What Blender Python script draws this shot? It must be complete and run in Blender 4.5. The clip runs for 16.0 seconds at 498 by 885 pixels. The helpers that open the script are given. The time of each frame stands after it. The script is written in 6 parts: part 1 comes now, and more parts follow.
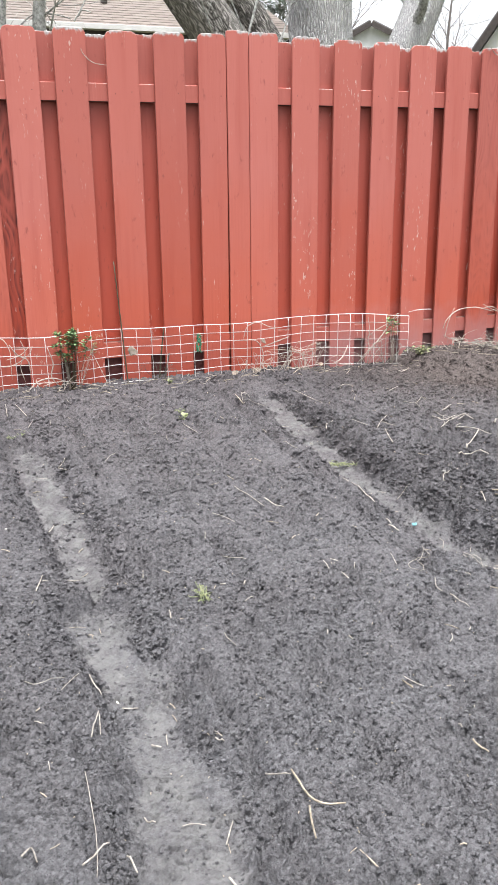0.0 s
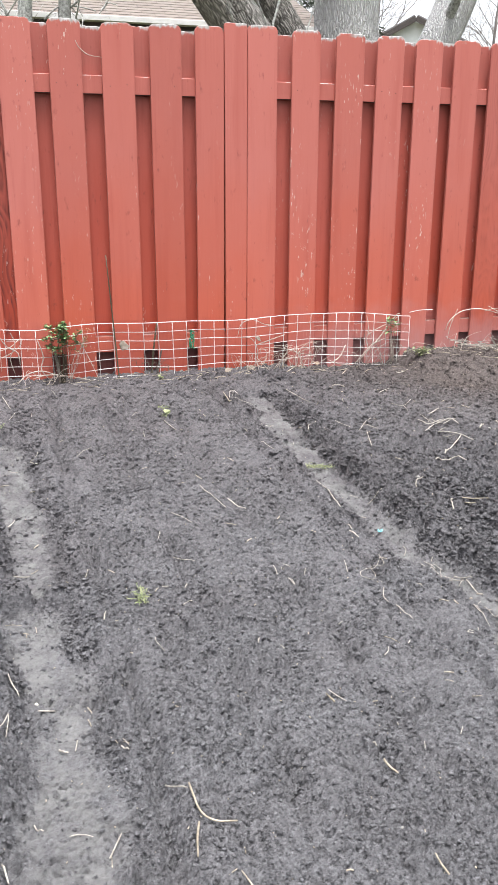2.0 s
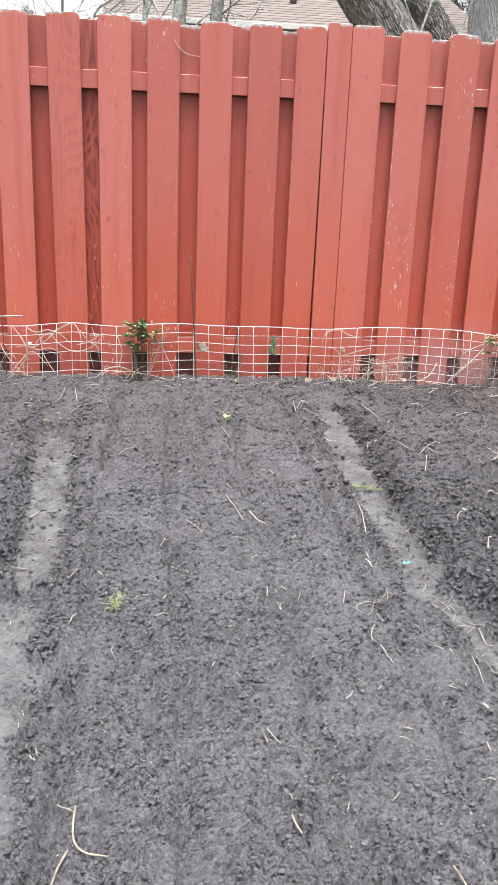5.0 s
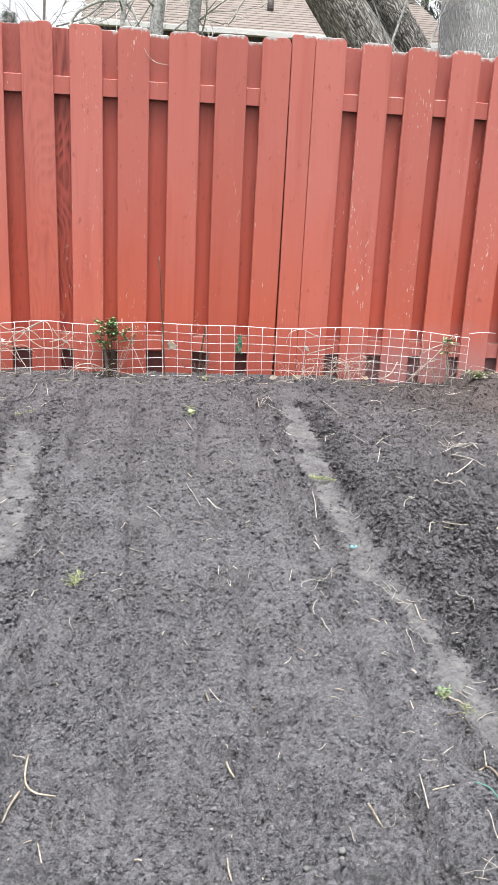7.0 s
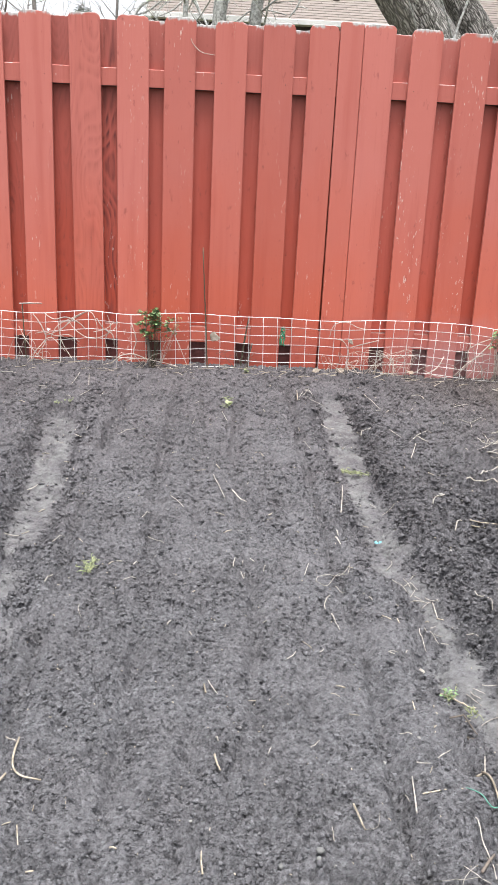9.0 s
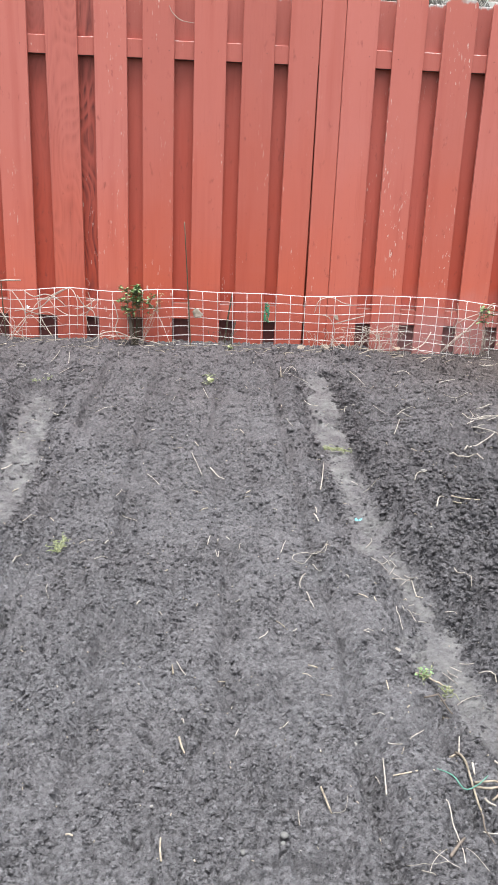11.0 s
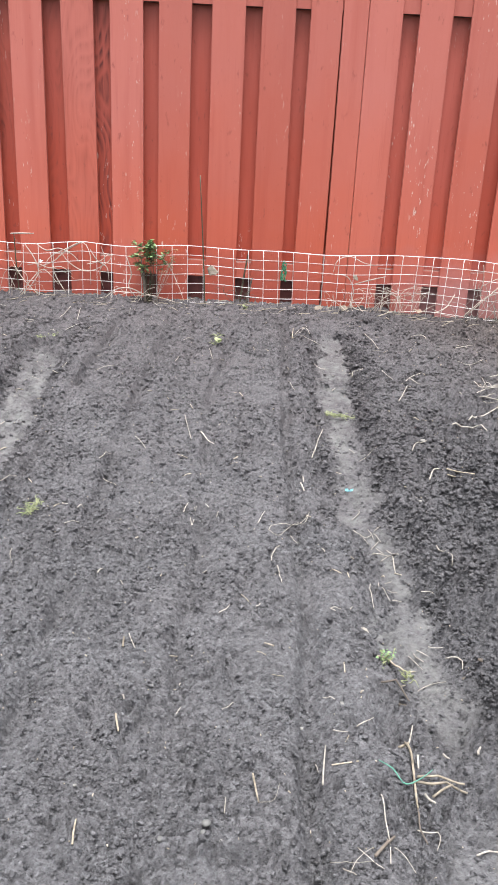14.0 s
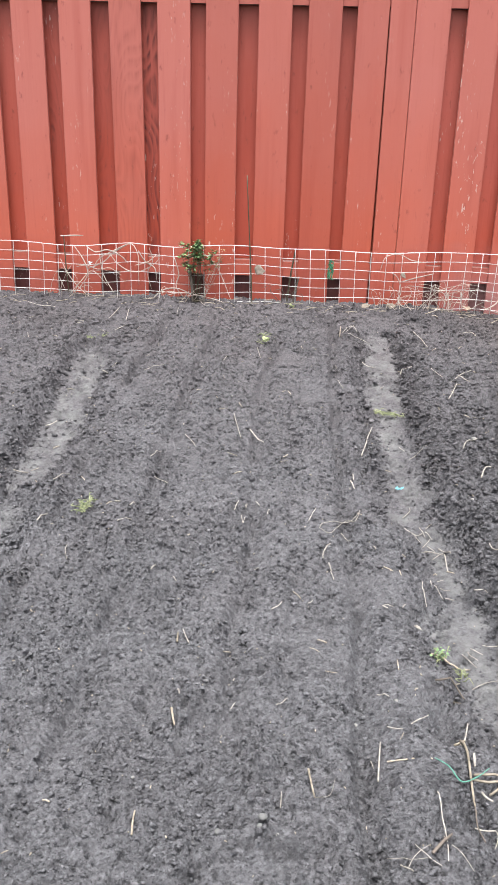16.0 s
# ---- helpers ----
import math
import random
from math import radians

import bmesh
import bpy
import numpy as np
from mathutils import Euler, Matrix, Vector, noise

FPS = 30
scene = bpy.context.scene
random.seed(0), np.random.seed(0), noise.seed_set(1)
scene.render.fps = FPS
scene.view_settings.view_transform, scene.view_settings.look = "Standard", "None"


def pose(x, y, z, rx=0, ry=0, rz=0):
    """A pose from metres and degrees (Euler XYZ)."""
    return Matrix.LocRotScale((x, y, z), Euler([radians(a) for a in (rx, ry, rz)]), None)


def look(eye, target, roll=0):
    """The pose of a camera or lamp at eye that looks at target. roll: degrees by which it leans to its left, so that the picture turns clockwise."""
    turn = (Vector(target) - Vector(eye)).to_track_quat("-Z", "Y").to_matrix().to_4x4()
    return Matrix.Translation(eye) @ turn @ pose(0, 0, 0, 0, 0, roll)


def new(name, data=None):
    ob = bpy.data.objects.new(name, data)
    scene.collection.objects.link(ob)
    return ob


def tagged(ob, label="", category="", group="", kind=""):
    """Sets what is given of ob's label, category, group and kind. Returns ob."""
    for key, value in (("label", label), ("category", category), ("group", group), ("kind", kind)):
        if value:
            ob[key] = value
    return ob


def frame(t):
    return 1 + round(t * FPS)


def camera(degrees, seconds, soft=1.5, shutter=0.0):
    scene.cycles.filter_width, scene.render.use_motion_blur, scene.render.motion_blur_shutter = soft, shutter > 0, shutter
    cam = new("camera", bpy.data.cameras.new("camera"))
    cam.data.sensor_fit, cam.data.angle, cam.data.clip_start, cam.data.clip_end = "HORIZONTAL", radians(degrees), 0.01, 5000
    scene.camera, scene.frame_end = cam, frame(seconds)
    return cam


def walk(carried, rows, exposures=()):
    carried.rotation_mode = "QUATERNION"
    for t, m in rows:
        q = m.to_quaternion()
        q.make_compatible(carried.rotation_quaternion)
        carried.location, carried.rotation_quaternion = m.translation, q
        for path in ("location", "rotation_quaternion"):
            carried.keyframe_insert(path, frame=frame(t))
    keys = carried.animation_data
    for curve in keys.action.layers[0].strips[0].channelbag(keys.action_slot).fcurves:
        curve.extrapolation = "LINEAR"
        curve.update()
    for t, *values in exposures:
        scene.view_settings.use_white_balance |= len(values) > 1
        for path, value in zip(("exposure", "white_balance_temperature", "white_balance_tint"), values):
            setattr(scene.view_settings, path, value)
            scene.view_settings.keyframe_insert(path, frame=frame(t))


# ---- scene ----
cam = camera(32.6, 16.0, 1.15)
PATH = [
    (0, (-2.132, 0.658, 1.203), (-1.483, 2.454, 0.611), -0.6),
    (0.5, (-2.095, 0.676, 1.194), (-1.345, 2.432, 0.597), -0.6),
    (1, (-2.013, 0.722, 1.188), (-1.217, 2.457, 0.59), -0.9),
    (1.5, (-1.949, 0.697, 1.197), (-1.159, 2.432, 0.592), -1.4),
    (2, (-1.857, 0.627, 1.202), (-1.292, 2.449, 0.6), 0.2),
    (2.5, (-1.769, 0.617, 1.198), (-1.284, 2.462, 0.598), 0.5),
    (3, (-1.669, 0.666, 1.195), (-1.254, 2.528, 0.593), 0.9),
    (3.5, (-1.578, 0.685, 1.198), (-1.211, 2.557, 0.598), 0.9),
    (3.7, (-1.55, 0.685, 1.185), (-1.219, 2.568, 0.597), 1.9),
    (5.8, (-1.355, 0.612, 1.166), (-1.162, 2.514, 0.579), 1.6),
    (6, (-1.374, 0.581, 1.16), (-1.152, 2.482, 0.58), 1.8),
    (6.5, (-1.392, 0.502, 1.183), (-1.072, 2.391, 0.608), 2.4),
    (7, (-1.321, 0.483, 1.184), (-1.06, 2.38, 0.605), 2.8),
    (7.5, (-1.225, 0.486, 1.178), (-1.064, 2.394, 0.601), 3.8),
    (8, (-1.186, 0.487, 1.174), (-1.054, 2.397, 0.596), 3.7),
    (8.2, (-1.193, 0.497, 1.178), (-1.068, 2.406, 0.595), 3.6),
    (10.3, (-1.115, 0.471, 1.155), (-1.025, 2.375, 0.55), 1.4),
    (10.5, (-1.125, 0.468, 1.15), (-1.016, 2.372, 0.547), 2.3),
    (11, (-1.097, 0.55, 1.139), (-0.982, 2.441, 0.499), 2.3),
    (11.5, (-1.079, 0.645, 1.129), (-0.961, 2.525, 0.457), 2.4),
    (12, (-1.027, 0.666, 1.122), (-0.92, 2.538, 0.425), 2.3),
    (12.5, (-0.959, 0.657, 1.137), (-0.9, 2.524, 0.422), 2.5),
    (13, (-0.922, 0.657, 1.133), (-0.889, 2.52, 0.408), 3.0),
    (13.5, (-0.907, 0.652, 1.138), (-0.887, 2.512, 0.403), 3.0),
    (14, (-0.896, 0.643, 1.138), (-0.889, 2.502, 0.401), 2.8),
    (14.5, (-0.879, 0.636, 1.142), (-0.883, 2.495, 0.405), 2.5),
    (15, (-0.863, 0.633, 1.146), (-0.86, 2.493, 0.411), 2.2),
    (15.5, (-0.882, 0.631, 1.14), (-0.895, 2.491, 0.406), 2.0),
    (16, (-0.916, 0.631, 1.136), (-1.011, 2.486, 0.395), 1.5),
]
walk(cam, [(t, look(eye, target, roll)) for t, eye, target, roll in PATH], [(0.0, 1.61), (8.2, 1.58), (10.3, 1.56), (16.0, 1.56)])

# ---- light ----
world = bpy.data.worlds.new("overcast")
scene.world = world
world.use_nodes = True
wn, wl = world.node_tree.nodes, world.node_tree.links
sky = wn.new("ShaderNodeTexSky")
sky.sky_type = "NISHITA"
sky.sun_disc = False
sky.sun_elevation, sky.sun_rotation = radians(72), radians(192)
sky.air_density, sky.dust_density = 1.0, 4.0
grey = wn.new("ShaderNodeHueSaturation")
grey.inputs["Saturation"].default_value = 0.22
wl.new(sky.outputs[0], grey.inputs["Color"])
wl.new(grey.outputs[0], wn["Background"].inputs[0])
wn["Background"].inputs[1].default_value = 0.128
sun = new("sun", bpy.data.lights.new("sun", "SUN"))
sun.data.energy, sun.data.angle, sun.data.color = 2.3, radians(20), (1.0, 0.985, 0.97)
sun.matrix_world = look((0.35, -1.7, 9.85), (0, 0, 0))


# ---- materials ----
class Nodes:
    """Short hands for one node material."""

    def __init__(self, name, rough=0.7, metal=0.0):
        self.mat = bpy.data.materials.new(name)
        self.mat.use_nodes = True
        self.t = self.mat.node_tree
        self.b = self.t.nodes["Principled BSDF"]
        self.b.inputs["Roughness"].default_value, self.b.inputs["Metallic"].default_value = rough, metal
        self.co = self.t.nodes.new("ShaderNodeTexCoord").outputs["Object"]

    def link(self, a, b):
        self.t.links.new(a, b)

    def mapped(self, scale, source=None):
        n = self.t.nodes.new("ShaderNodeMapping")
        n.inputs["Scale"].default_value = scale
        self.link(source or self.co, n.inputs["Vector"])
        return n.outputs[0]

    def noise(self, scale, detail=4, rough=0.55, vec=None):
        n = self.t.nodes.new("ShaderNodeTexNoise")
        n.inputs["Scale"].default_value, n.inputs["Detail"].default_value, n.inputs["Roughness"].default_value = scale, detail, rough
        self.link(vec or self.co, n.inputs["Vector"])
        return n.outputs[0]

    def ramp(self, fac, stops):
        n = self.t.nodes.new("ShaderNodeValToRGB")
        e = n.color_ramp.elements
        while len(e) < len(stops):
            e.new(0.5)
        for el, (p, c) in zip(e, stops):
            el.position, el.color = p, (*c, 1) if len(c) == 3 else c
        self.link(fac, n.inputs[0])
        return n.outputs[0]

    def grey(self, fac, a, b):
        if a < 0 or b > 1:
            fac, a, b = self.math("DIVIDE", self.math("SUBTRACT", fac, a), b - a), 0.0, 1.0
        return self.ramp(fac, [(a, (0, 0, 0)), (b, (1, 1, 1))])

    def mix(self, fac, a, b, mode="MIX"):
        n = self.t.nodes.new("ShaderNodeMix")
        n.data_type, n.blend_type = "RGBA", mode
        for value, socket in ((fac, n.inputs[0]), (a, n.inputs[6]), (b, n.inputs[7])):
            if isinstance(value, (int, float)):
                socket.default_value = value
            elif isinstance(value, tuple):
                socket.default_value = (*value, 1)
            else:
                self.link(value, socket)
        return n.outputs[2]

    def math(self, op, a, b):
        n = self.t.nodes.new("ShaderNodeMath")
        n.operation = op
        for value, socket in ((a, n.inputs[0]), (b, n.inputs[1])):
            if isinstance(value, (int, float)):
                socket.default_value = value
            else:
                self.link(value, socket)
        return n.outputs[0]

    def bump(self, height, depth, strength=1.0):
        n = self.t.nodes.new("ShaderNodeBump")
        n.inputs["Distance"].default_value, n.inputs["Strength"].default_value = depth, strength
        self.link(height, n.inputs["Height"])
        if self.b.inputs["Normal"].is_linked:
            self.link(self.b.inputs["Normal"].links[0].from_socket, n.inputs["Normal"])
        self.link(n.outputs[0], self.b.inputs["Normal"])

    def color(self, c):
        if isinstance(c, tuple):
            self.b.inputs["Base Color"].default_value = (*c, 1)
        else:
            self.link(c, self.b.inputs["Base Color"])
        return self

    def random(self):
        return self.t.nodes.new("ShaderNodeObjectInfo").outputs["Random"]

    def island(self):
        return self.t.nodes.new("ShaderNodeNewGeometry").outputs["Random Per Island"]

    def attribute(self, name):
        n = self.t.nodes.new("ShaderNodeAttribute")
        n.attribute_name = name
        return n.outputs["Fac"]

    def axis(self, which, source=None):
        n = self.t.nodes.new("ShaderNodeSeparateXYZ")
        self.link(source or self.co, n.inputs[0])
        return n.outputs[which]


def soil_material(name, loose):
    n = Nodes(name, 0.93)
    n.b.inputs["Specular IOR Level"].default_value = 0.25
    fine = n.noise(95, 6, 0.70)
    c = n.ramp(fine, [(0.33, (0.073, 0.072, 0.077)), (0.50, (0.119, 0.118, 0.127)), (0.66, (0.180, 0.178, 0.191))])
    c = n.mix(n.math("MULTIPLY", n.grey(n.noise(2.6, 5, 0.6), 0.40, 0.66), 0.45), c, n.mix(1.0, c, (0.80, 0.77, 0.76), "MULTIPLY"))
    # near-black specks painted in for the shade of pits between crumbs
    c = n.mix(n.math("MULTIPLY", n.grey(n.noise(1.0, 3, 0.6, n.mapped((150, 260, 260))), 0.56, 0.66), 0.7), c, (0.024, 0.023, 0.024))
    where = n.t.nodes.new("ShaderNodeNewGeometry").outputs["Position"]
    # darker and browner towards the fence
    far_tone = n.math("MULTIPLY", n.grey(n.math("ADD", n.math("MULTIPLY", n.axis(1, where), 0.24), n.math("MULTIPLY", n.noise(3.0, 4, 0.65), 0.45)), 0.80, 1.55), 0.9)
    c = n.mix(far_tone, c, n.mix(1.0, c, (0.78, 0.72, 0.71), "MULTIPLY"))
    warm = n.math("MULTIPLY", n.grey(n.axis(0, where), -0.2, 0.7), n.grey(n.axis(1, where), 3.7, 4.7))
    c = n.mix(n.math("MULTIPLY", warm, 0.9), c, n.mix(1.0, c, (1.0, 0.89, 0.79), "MULTIPLY"))
    # freshly dug, damp earth of the rough bed
    damp = n.grey(n.math("ADD", n.axis(0, where), n.math("MULTIPLY", n.math("SUBTRACT", n.noise(9, 4, 0.6), 0.5), 0.30)), -0.50, -0.38)
    damp = n.math("MULTIPLY", damp, n.grey(n.noise(4.0, 3), 0.18, 0.42))
    damp = n.math("MULTIPLY", damp, n.ramp(n.math("DIVIDE", n.axis(1, where), 6.0), [(0.55, (1, 1, 1)), (0.68, (0.35, 0.35, 0.35)), (0.76, (0.25, 0.25, 0.25)), (0.84, (0.8, 0.8, 0.8))]))
    side = n.grey(n.math("ADD", n.math("MULTIPLY", n.axis(0, where), -0.25), n.math("MULTIPLY", n.math("SUBTRACT", n.noise(7, 4, 0.6), 0.5), 0.12)), 0.43, 0.55)
    damp = n.math("MAXIMUM", damp, n.math("MULTIPLY", side, 0.60))
    c = n.mix(damp, c, n.mix(1.0, c, (0.84, 0.84, 0.84), "MULTIPLY"))
    if loose:
        c = n.mix(1.0, c, n.ramp(n.island(), [(0.0, (0.72, 0.72, 0.72)), (0.6, (1.04, 1.04, 1.04)), (0.95, (1.2, 1.2, 1.2)), (1.0, (1.5, 1.5, 1.5))]), "MULTIPLY")
    else:
        crust = n.math("MULTIPLY", n.attribute("crust"), n.grey(n.noise(11, 7, 0.72), 0.36, 0.62))
        c = n.mix(crust, c, n.ramp(n.noise(11, 6, 0.65), [(0.3, (0.116, 0.115, 0.117)), (0.7, (0.176, 0.174, 0.176))]))
        far = n.attribute("lawn")
        c = n.mix(far, c, n.ramp(n.noise(6, 4), [(0.3, (0.05, 0.06, 0.025)), (0.7, (0.11, 0.10, 0.05))]))
    # pale grit: perlite, tiny straw crumbs
    grit = n.grey(n.noise(260, 2, 0.5), 0.735, 0.76)
    c = n.mix(grit, c, (0.20, 0.19, 0.175))
    n.color(c)
    n.bump(n.noise(70, 4, 0.7), 0.006)
    n.bump(fine, 0.006)
    n.bump(n.noise(300, 3, 0.7), 0.003)
    return n.mat


def paint_material(name, bare, chips=0.4, figure=0.0, face_shade=-1, fresh=False):
    """Weathered red fence paint. bare: worn board ends; chips: how much has flaked; figure: how far wood figure shows through."""
    n = Nodes(name, 0.55)
    n.b.inputs["Specular IOR Level"].default_value = 0.35
    where = n.t.nodes.new("ShaderNodeNewGeometry").outputs["Position"]
    seed = n.random()
    shift = n.t.nodes.new("ShaderNodeVectorMath")
    shift.operation = "ADD"
    n.link(where, shift.inputs[0])
    comb = n.t.nodes.new("ShaderNodeCombineXYZ")
    n.link(n.math("MULTIPLY", seed, 37.0), comb.inputs[0])
    n.link(n.math("MULTIPLY", seed, 11.0), comb.inputs[2])
    n.link(comb.outputs[0], shift.inputs[1])
    v = shift.outputs[0]
    grain = n.noise(1.0, 6, 0.6, n.mapped((70, 70, 2.2), v))
    wavy = n.noise(1.0, 3, 0.5, n.mapped((16, 16, 1.1), v))
    # faded above, fresher and more orange below
    height = n.math("ADD", n.axis(2, where), n.math("MULTIPLY", n.math("ADD", n.noise(2.2, 3, 0.5, v), n.math("MULTIPLY", seed, 0.35)), 0.9))
    c = n.ramp(n.math("DIVIDE", height, 2.6), [(0.08, (0.375, 0.056, 0.036)), (0.20, (0.405, 0.064, 0.024)), (0.38, (0.392, 0.084, 0.050)), (0.75, (0.366, 0.104, 0.083))])
    c = n.mix(1.0, c, n.ramp(seed, [(0.0, (0.86, 0.82, 0.82)), (0.5, (1.0, 1.0, 1.0)), (1.0, (1.08, 1.16, 1.20))]), "MULTIPLY")
    c = n.mix(n.math("MULTIPLY", n.grey(n.noise(3.0, 4, 0.6, v), 0.45, 0.75), 0.35), c, (0.36, 0.10, 0.075))
    c = n.mix(n.math("MULTIPLY", n.grey(grain, 0.58, 0.80), 0.30), c, (0.22, 0.038, 0.026))
    c = n.mix(n.math("MULTIPLY", n.grey(wavy, 0.52, 0.80), 0.35), c, (0.25, 0.042, 0.028))
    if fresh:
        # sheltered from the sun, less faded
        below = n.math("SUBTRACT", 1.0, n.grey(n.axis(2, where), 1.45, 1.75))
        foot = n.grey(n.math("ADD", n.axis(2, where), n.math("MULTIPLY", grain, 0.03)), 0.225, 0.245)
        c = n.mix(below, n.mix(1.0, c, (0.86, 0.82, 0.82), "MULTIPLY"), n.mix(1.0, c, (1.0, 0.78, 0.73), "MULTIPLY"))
        # shade below the bottom rail, put into the colour as near-black maroon
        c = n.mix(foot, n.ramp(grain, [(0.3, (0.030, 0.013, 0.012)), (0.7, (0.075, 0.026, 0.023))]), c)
    if figure:
        rings = n.math("FRACT", n.math("MULTIPLY", n.noise(1.0, 1, 0.3, n.mapped((6, 6, 1.5), v)), 19.0), 0)
        rings = n.math("MULTIPLY", n.ramp(rings, [(0.0, (0, 0, 0)), (0.7, (1, 1, 1)), (1.0, (0, 0, 0))]), n.grey(n.noise(1.0, 4, 0.6, n.mapped((60, 60, 5), v)), 0.35, 0.65))
        c = n.mix(n.math("MULTIPLY", rings, figure), c, (0.10, 0.020, 0.017))
    # dark scuffs
    c = n.mix(n.math("MULTIPLY", n.grey(n.noise(1.0, 4, 0.6, n.mapped((34, 34, 15), v)), 0.64, 0.74), 0.5), c, (0.13, 0.03, 0.025))
    # pale with splashed soil low at one end, darker red low elsewhere
    low_mask = n.math("MULTIPLY", n.grey(n.math("SUBTRACT", 0.60, n.math("ADD", n.axis(2, where), n.math("MULTIPLY", n.noise(7, 4, 0.6, where), 0.30))), 0.0, 0.30), n.ramp(n.math("MULTIPLY", n.math("ADD", n.axis(0, where), 2.35), 0.4), [(0.0, (0.55, 0.55, 0.55)), (0.8, (0.5, 0.5, 0.5)), (1.0, (1, 1, 1))]))
    low_tone = n.ramp(n.grey(n.axis(0, where), -0.35, 0.15), [(0.0, (0.215, 0.062, 0.056)), (1.0, (0.32, 0.165, 0.165))])
    c = n.mix(n.math("MULTIPLY", low_mask, 0.75), c, low_tone)
    # pale flecks where the paint has come off
    fleck = n.noise(1.0, 3, 0.65, n.mapped((75, 75, 19), v))
    patch = n.grey(n.noise(1.0, 2, 0.5, n.mapped((9, 9, 1.6), v)), 0.62 - 0.16 * chips, 0.74 - 0.10 * chips)
    fleck = n.math("MULTIPLY", n.grey(fleck, 0.655 - 0.02 * chips, 0.68 - 0.02 * chips), patch)
    c = n.mix(fleck, c, (0.48, 0.36, 0.32))
    # bare weathered ends at the top
    top = n.math("ADD", n.axis(2), n.math("MULTIPLY", n.noise(1.0, 4, 0.7, n.mapped((42, 42, 12), v)), 0.055))
    ends = n.math("MULTIPLY", n.grey(top, 0.010, 0.018), n.grey(n.noise(1.0, 2, 0.5, n.mapped((9, 9, 9), v)), 0.46, 0.52))
    lip = n.grey(n.math("ADD", n.axis(2), n.math("MULTIPLY", n.noise(1.0, 3, 0.6, n.mapped((60, 60, 60), v)), 0.010)), 0.0015, 0.0035)
    lip = n.math("MULTIPLY", lip, n.grey(n.noise(1.0, 2, 0.5, n.mapped((13, 13, 13), v)), 0.50 - 0.22 * bare, 0.57 - 0.20 * bare))
    c = n.mix(n.math("MAXIMUM", n.math("MULTIPLY", ends, bare), n.math("MULTIPLY", lip, 0.8)), c, n.ramp(grain, [(0.35, (0.24, 0.235, 0.225)), (0.65, (0.46, 0.45, 0.44))]))
    if face_shade >= 0:
        # shade beneath the rail, put into the colour of downward faces
        down = n.axis(2, n.t.nodes.new("ShaderNodeNewGeometry").outputs["Normal"])
        c = n.mix(n.grey(n.math("MULTIPLY", down, -1.0), 0.4, 0.8), c, n.ramp(grain, [(0.3, (0.025, 0.016, 0.013)), (0.7, (0.06, 0.035, 0.028))]))
    if face_shade > 0:
        # upward faces darkened in colour to offset the sky light on them
        up = n.axis(2, n.t.nodes.new("ShaderNodeNewGeometry").outputs["Normal"])
        c = n.mix(n.grey(up, 0.4, 0.8), c, n.ramp(grain, [(0.3, (0.09, 0.035, 0.028)), (0.7, (0.17, 0.065, 0.050))]))
    n.color(c)
    n.bump(grain, 0.0012)
    n.bump(wavy, 0.003)
    n.link(n.ramp(grain, [(0.3, (0.66, 0.66, 0.66)), (0.7, (0.50, 0.50, 0.50))]), n.b.inputs["Roughness"])
    return n.mat


def simple(name, dark, light, scale=30, rough=0.7, stretch=(1, 1, 1), depth=0.001, metal=0.0, by="noise"):
    """A plain material that varies between two colours, by noise and from thing to thing."""
    n = Nodes(name, rough, metal)
    f = n.noise(scale, 5, 0.6, n.mapped(stretch))
    c = n.ramp(f, [(0.3, dark), (0.7, light)])
    r = n.island() if by == "island" else n.random()
    c = n.mix(1.0, c, n.ramp(r, [(0.0, (0.75, 0.75, 0.75)), (1.0, (1.2, 1.2, 1.2))]), "MULTIPLY")
    n.color(c)
    n.bump(f, depth)
    return n.mat


def bark_material(name, dark, light, scale, lean=0.0, furrow=0.16, deep=0.30):
    """Interlaced ridges along the trunk, with dark furrows between them. lean: the trunk's tilt."""
    n = Nodes(name, 0.9)
    turn = n.t.nodes.new("ShaderNodeMapping")
    turn.inputs["Rotation"].default_value = (0, radians(lean), 0)
    n.link(n.co, turn.inputs["Vector"])
    warp = n.t.nodes.new("ShaderNodeVectorMath")
    warp.operation = "MULTIPLY_ADD"
    wob = n.t.nodes.new("ShaderNodeTexNoise")
    wob.inputs["Scale"].default_value, wob.inputs["Detail"].default_value = 11, 3
    n.link(turn.outputs[0], wob.inputs["Vector"])
    n.link(wob.outputs["Color"], warp.inputs[0])
    warp.inputs[1].default_value = (0.05, 0.05, 0.10)
    n.link(turn.outputs[0], warp.inputs[2])
    v = n.mapped((scale, scale, scale * 0.15), warp.outputs[0])
    cells = n.t.nodes.new("ShaderNodeTexVoronoi")
    cells.feature = "DISTANCE_TO_EDGE"
    cells.inputs["Scale"].default_value = 1.0
    n.link(v, cells.inputs["Vector"])
    d = n.math("ADD", cells.outputs["Distance"], n.math("MULTIPLY", n.math("SUBTRACT", n.noise(60, 4, 0.7), 0.5), 0.22))
    c = n.ramp(d, [(0.0, tuple(k * deep for k in dark)), (furrow * 0.45, dark), (furrow * 1.6, light)])
    c = n.mix(n.math("MULTIPLY", n.grey(n.noise(2.3, 5), 0.5, 0.66), 0.30), c, tuple(0.85 * k for k in light))
    n.color(c)
    n.bump(n.grey(d, 0.0, furrow * 1.8), 0.02)
    return n.mat


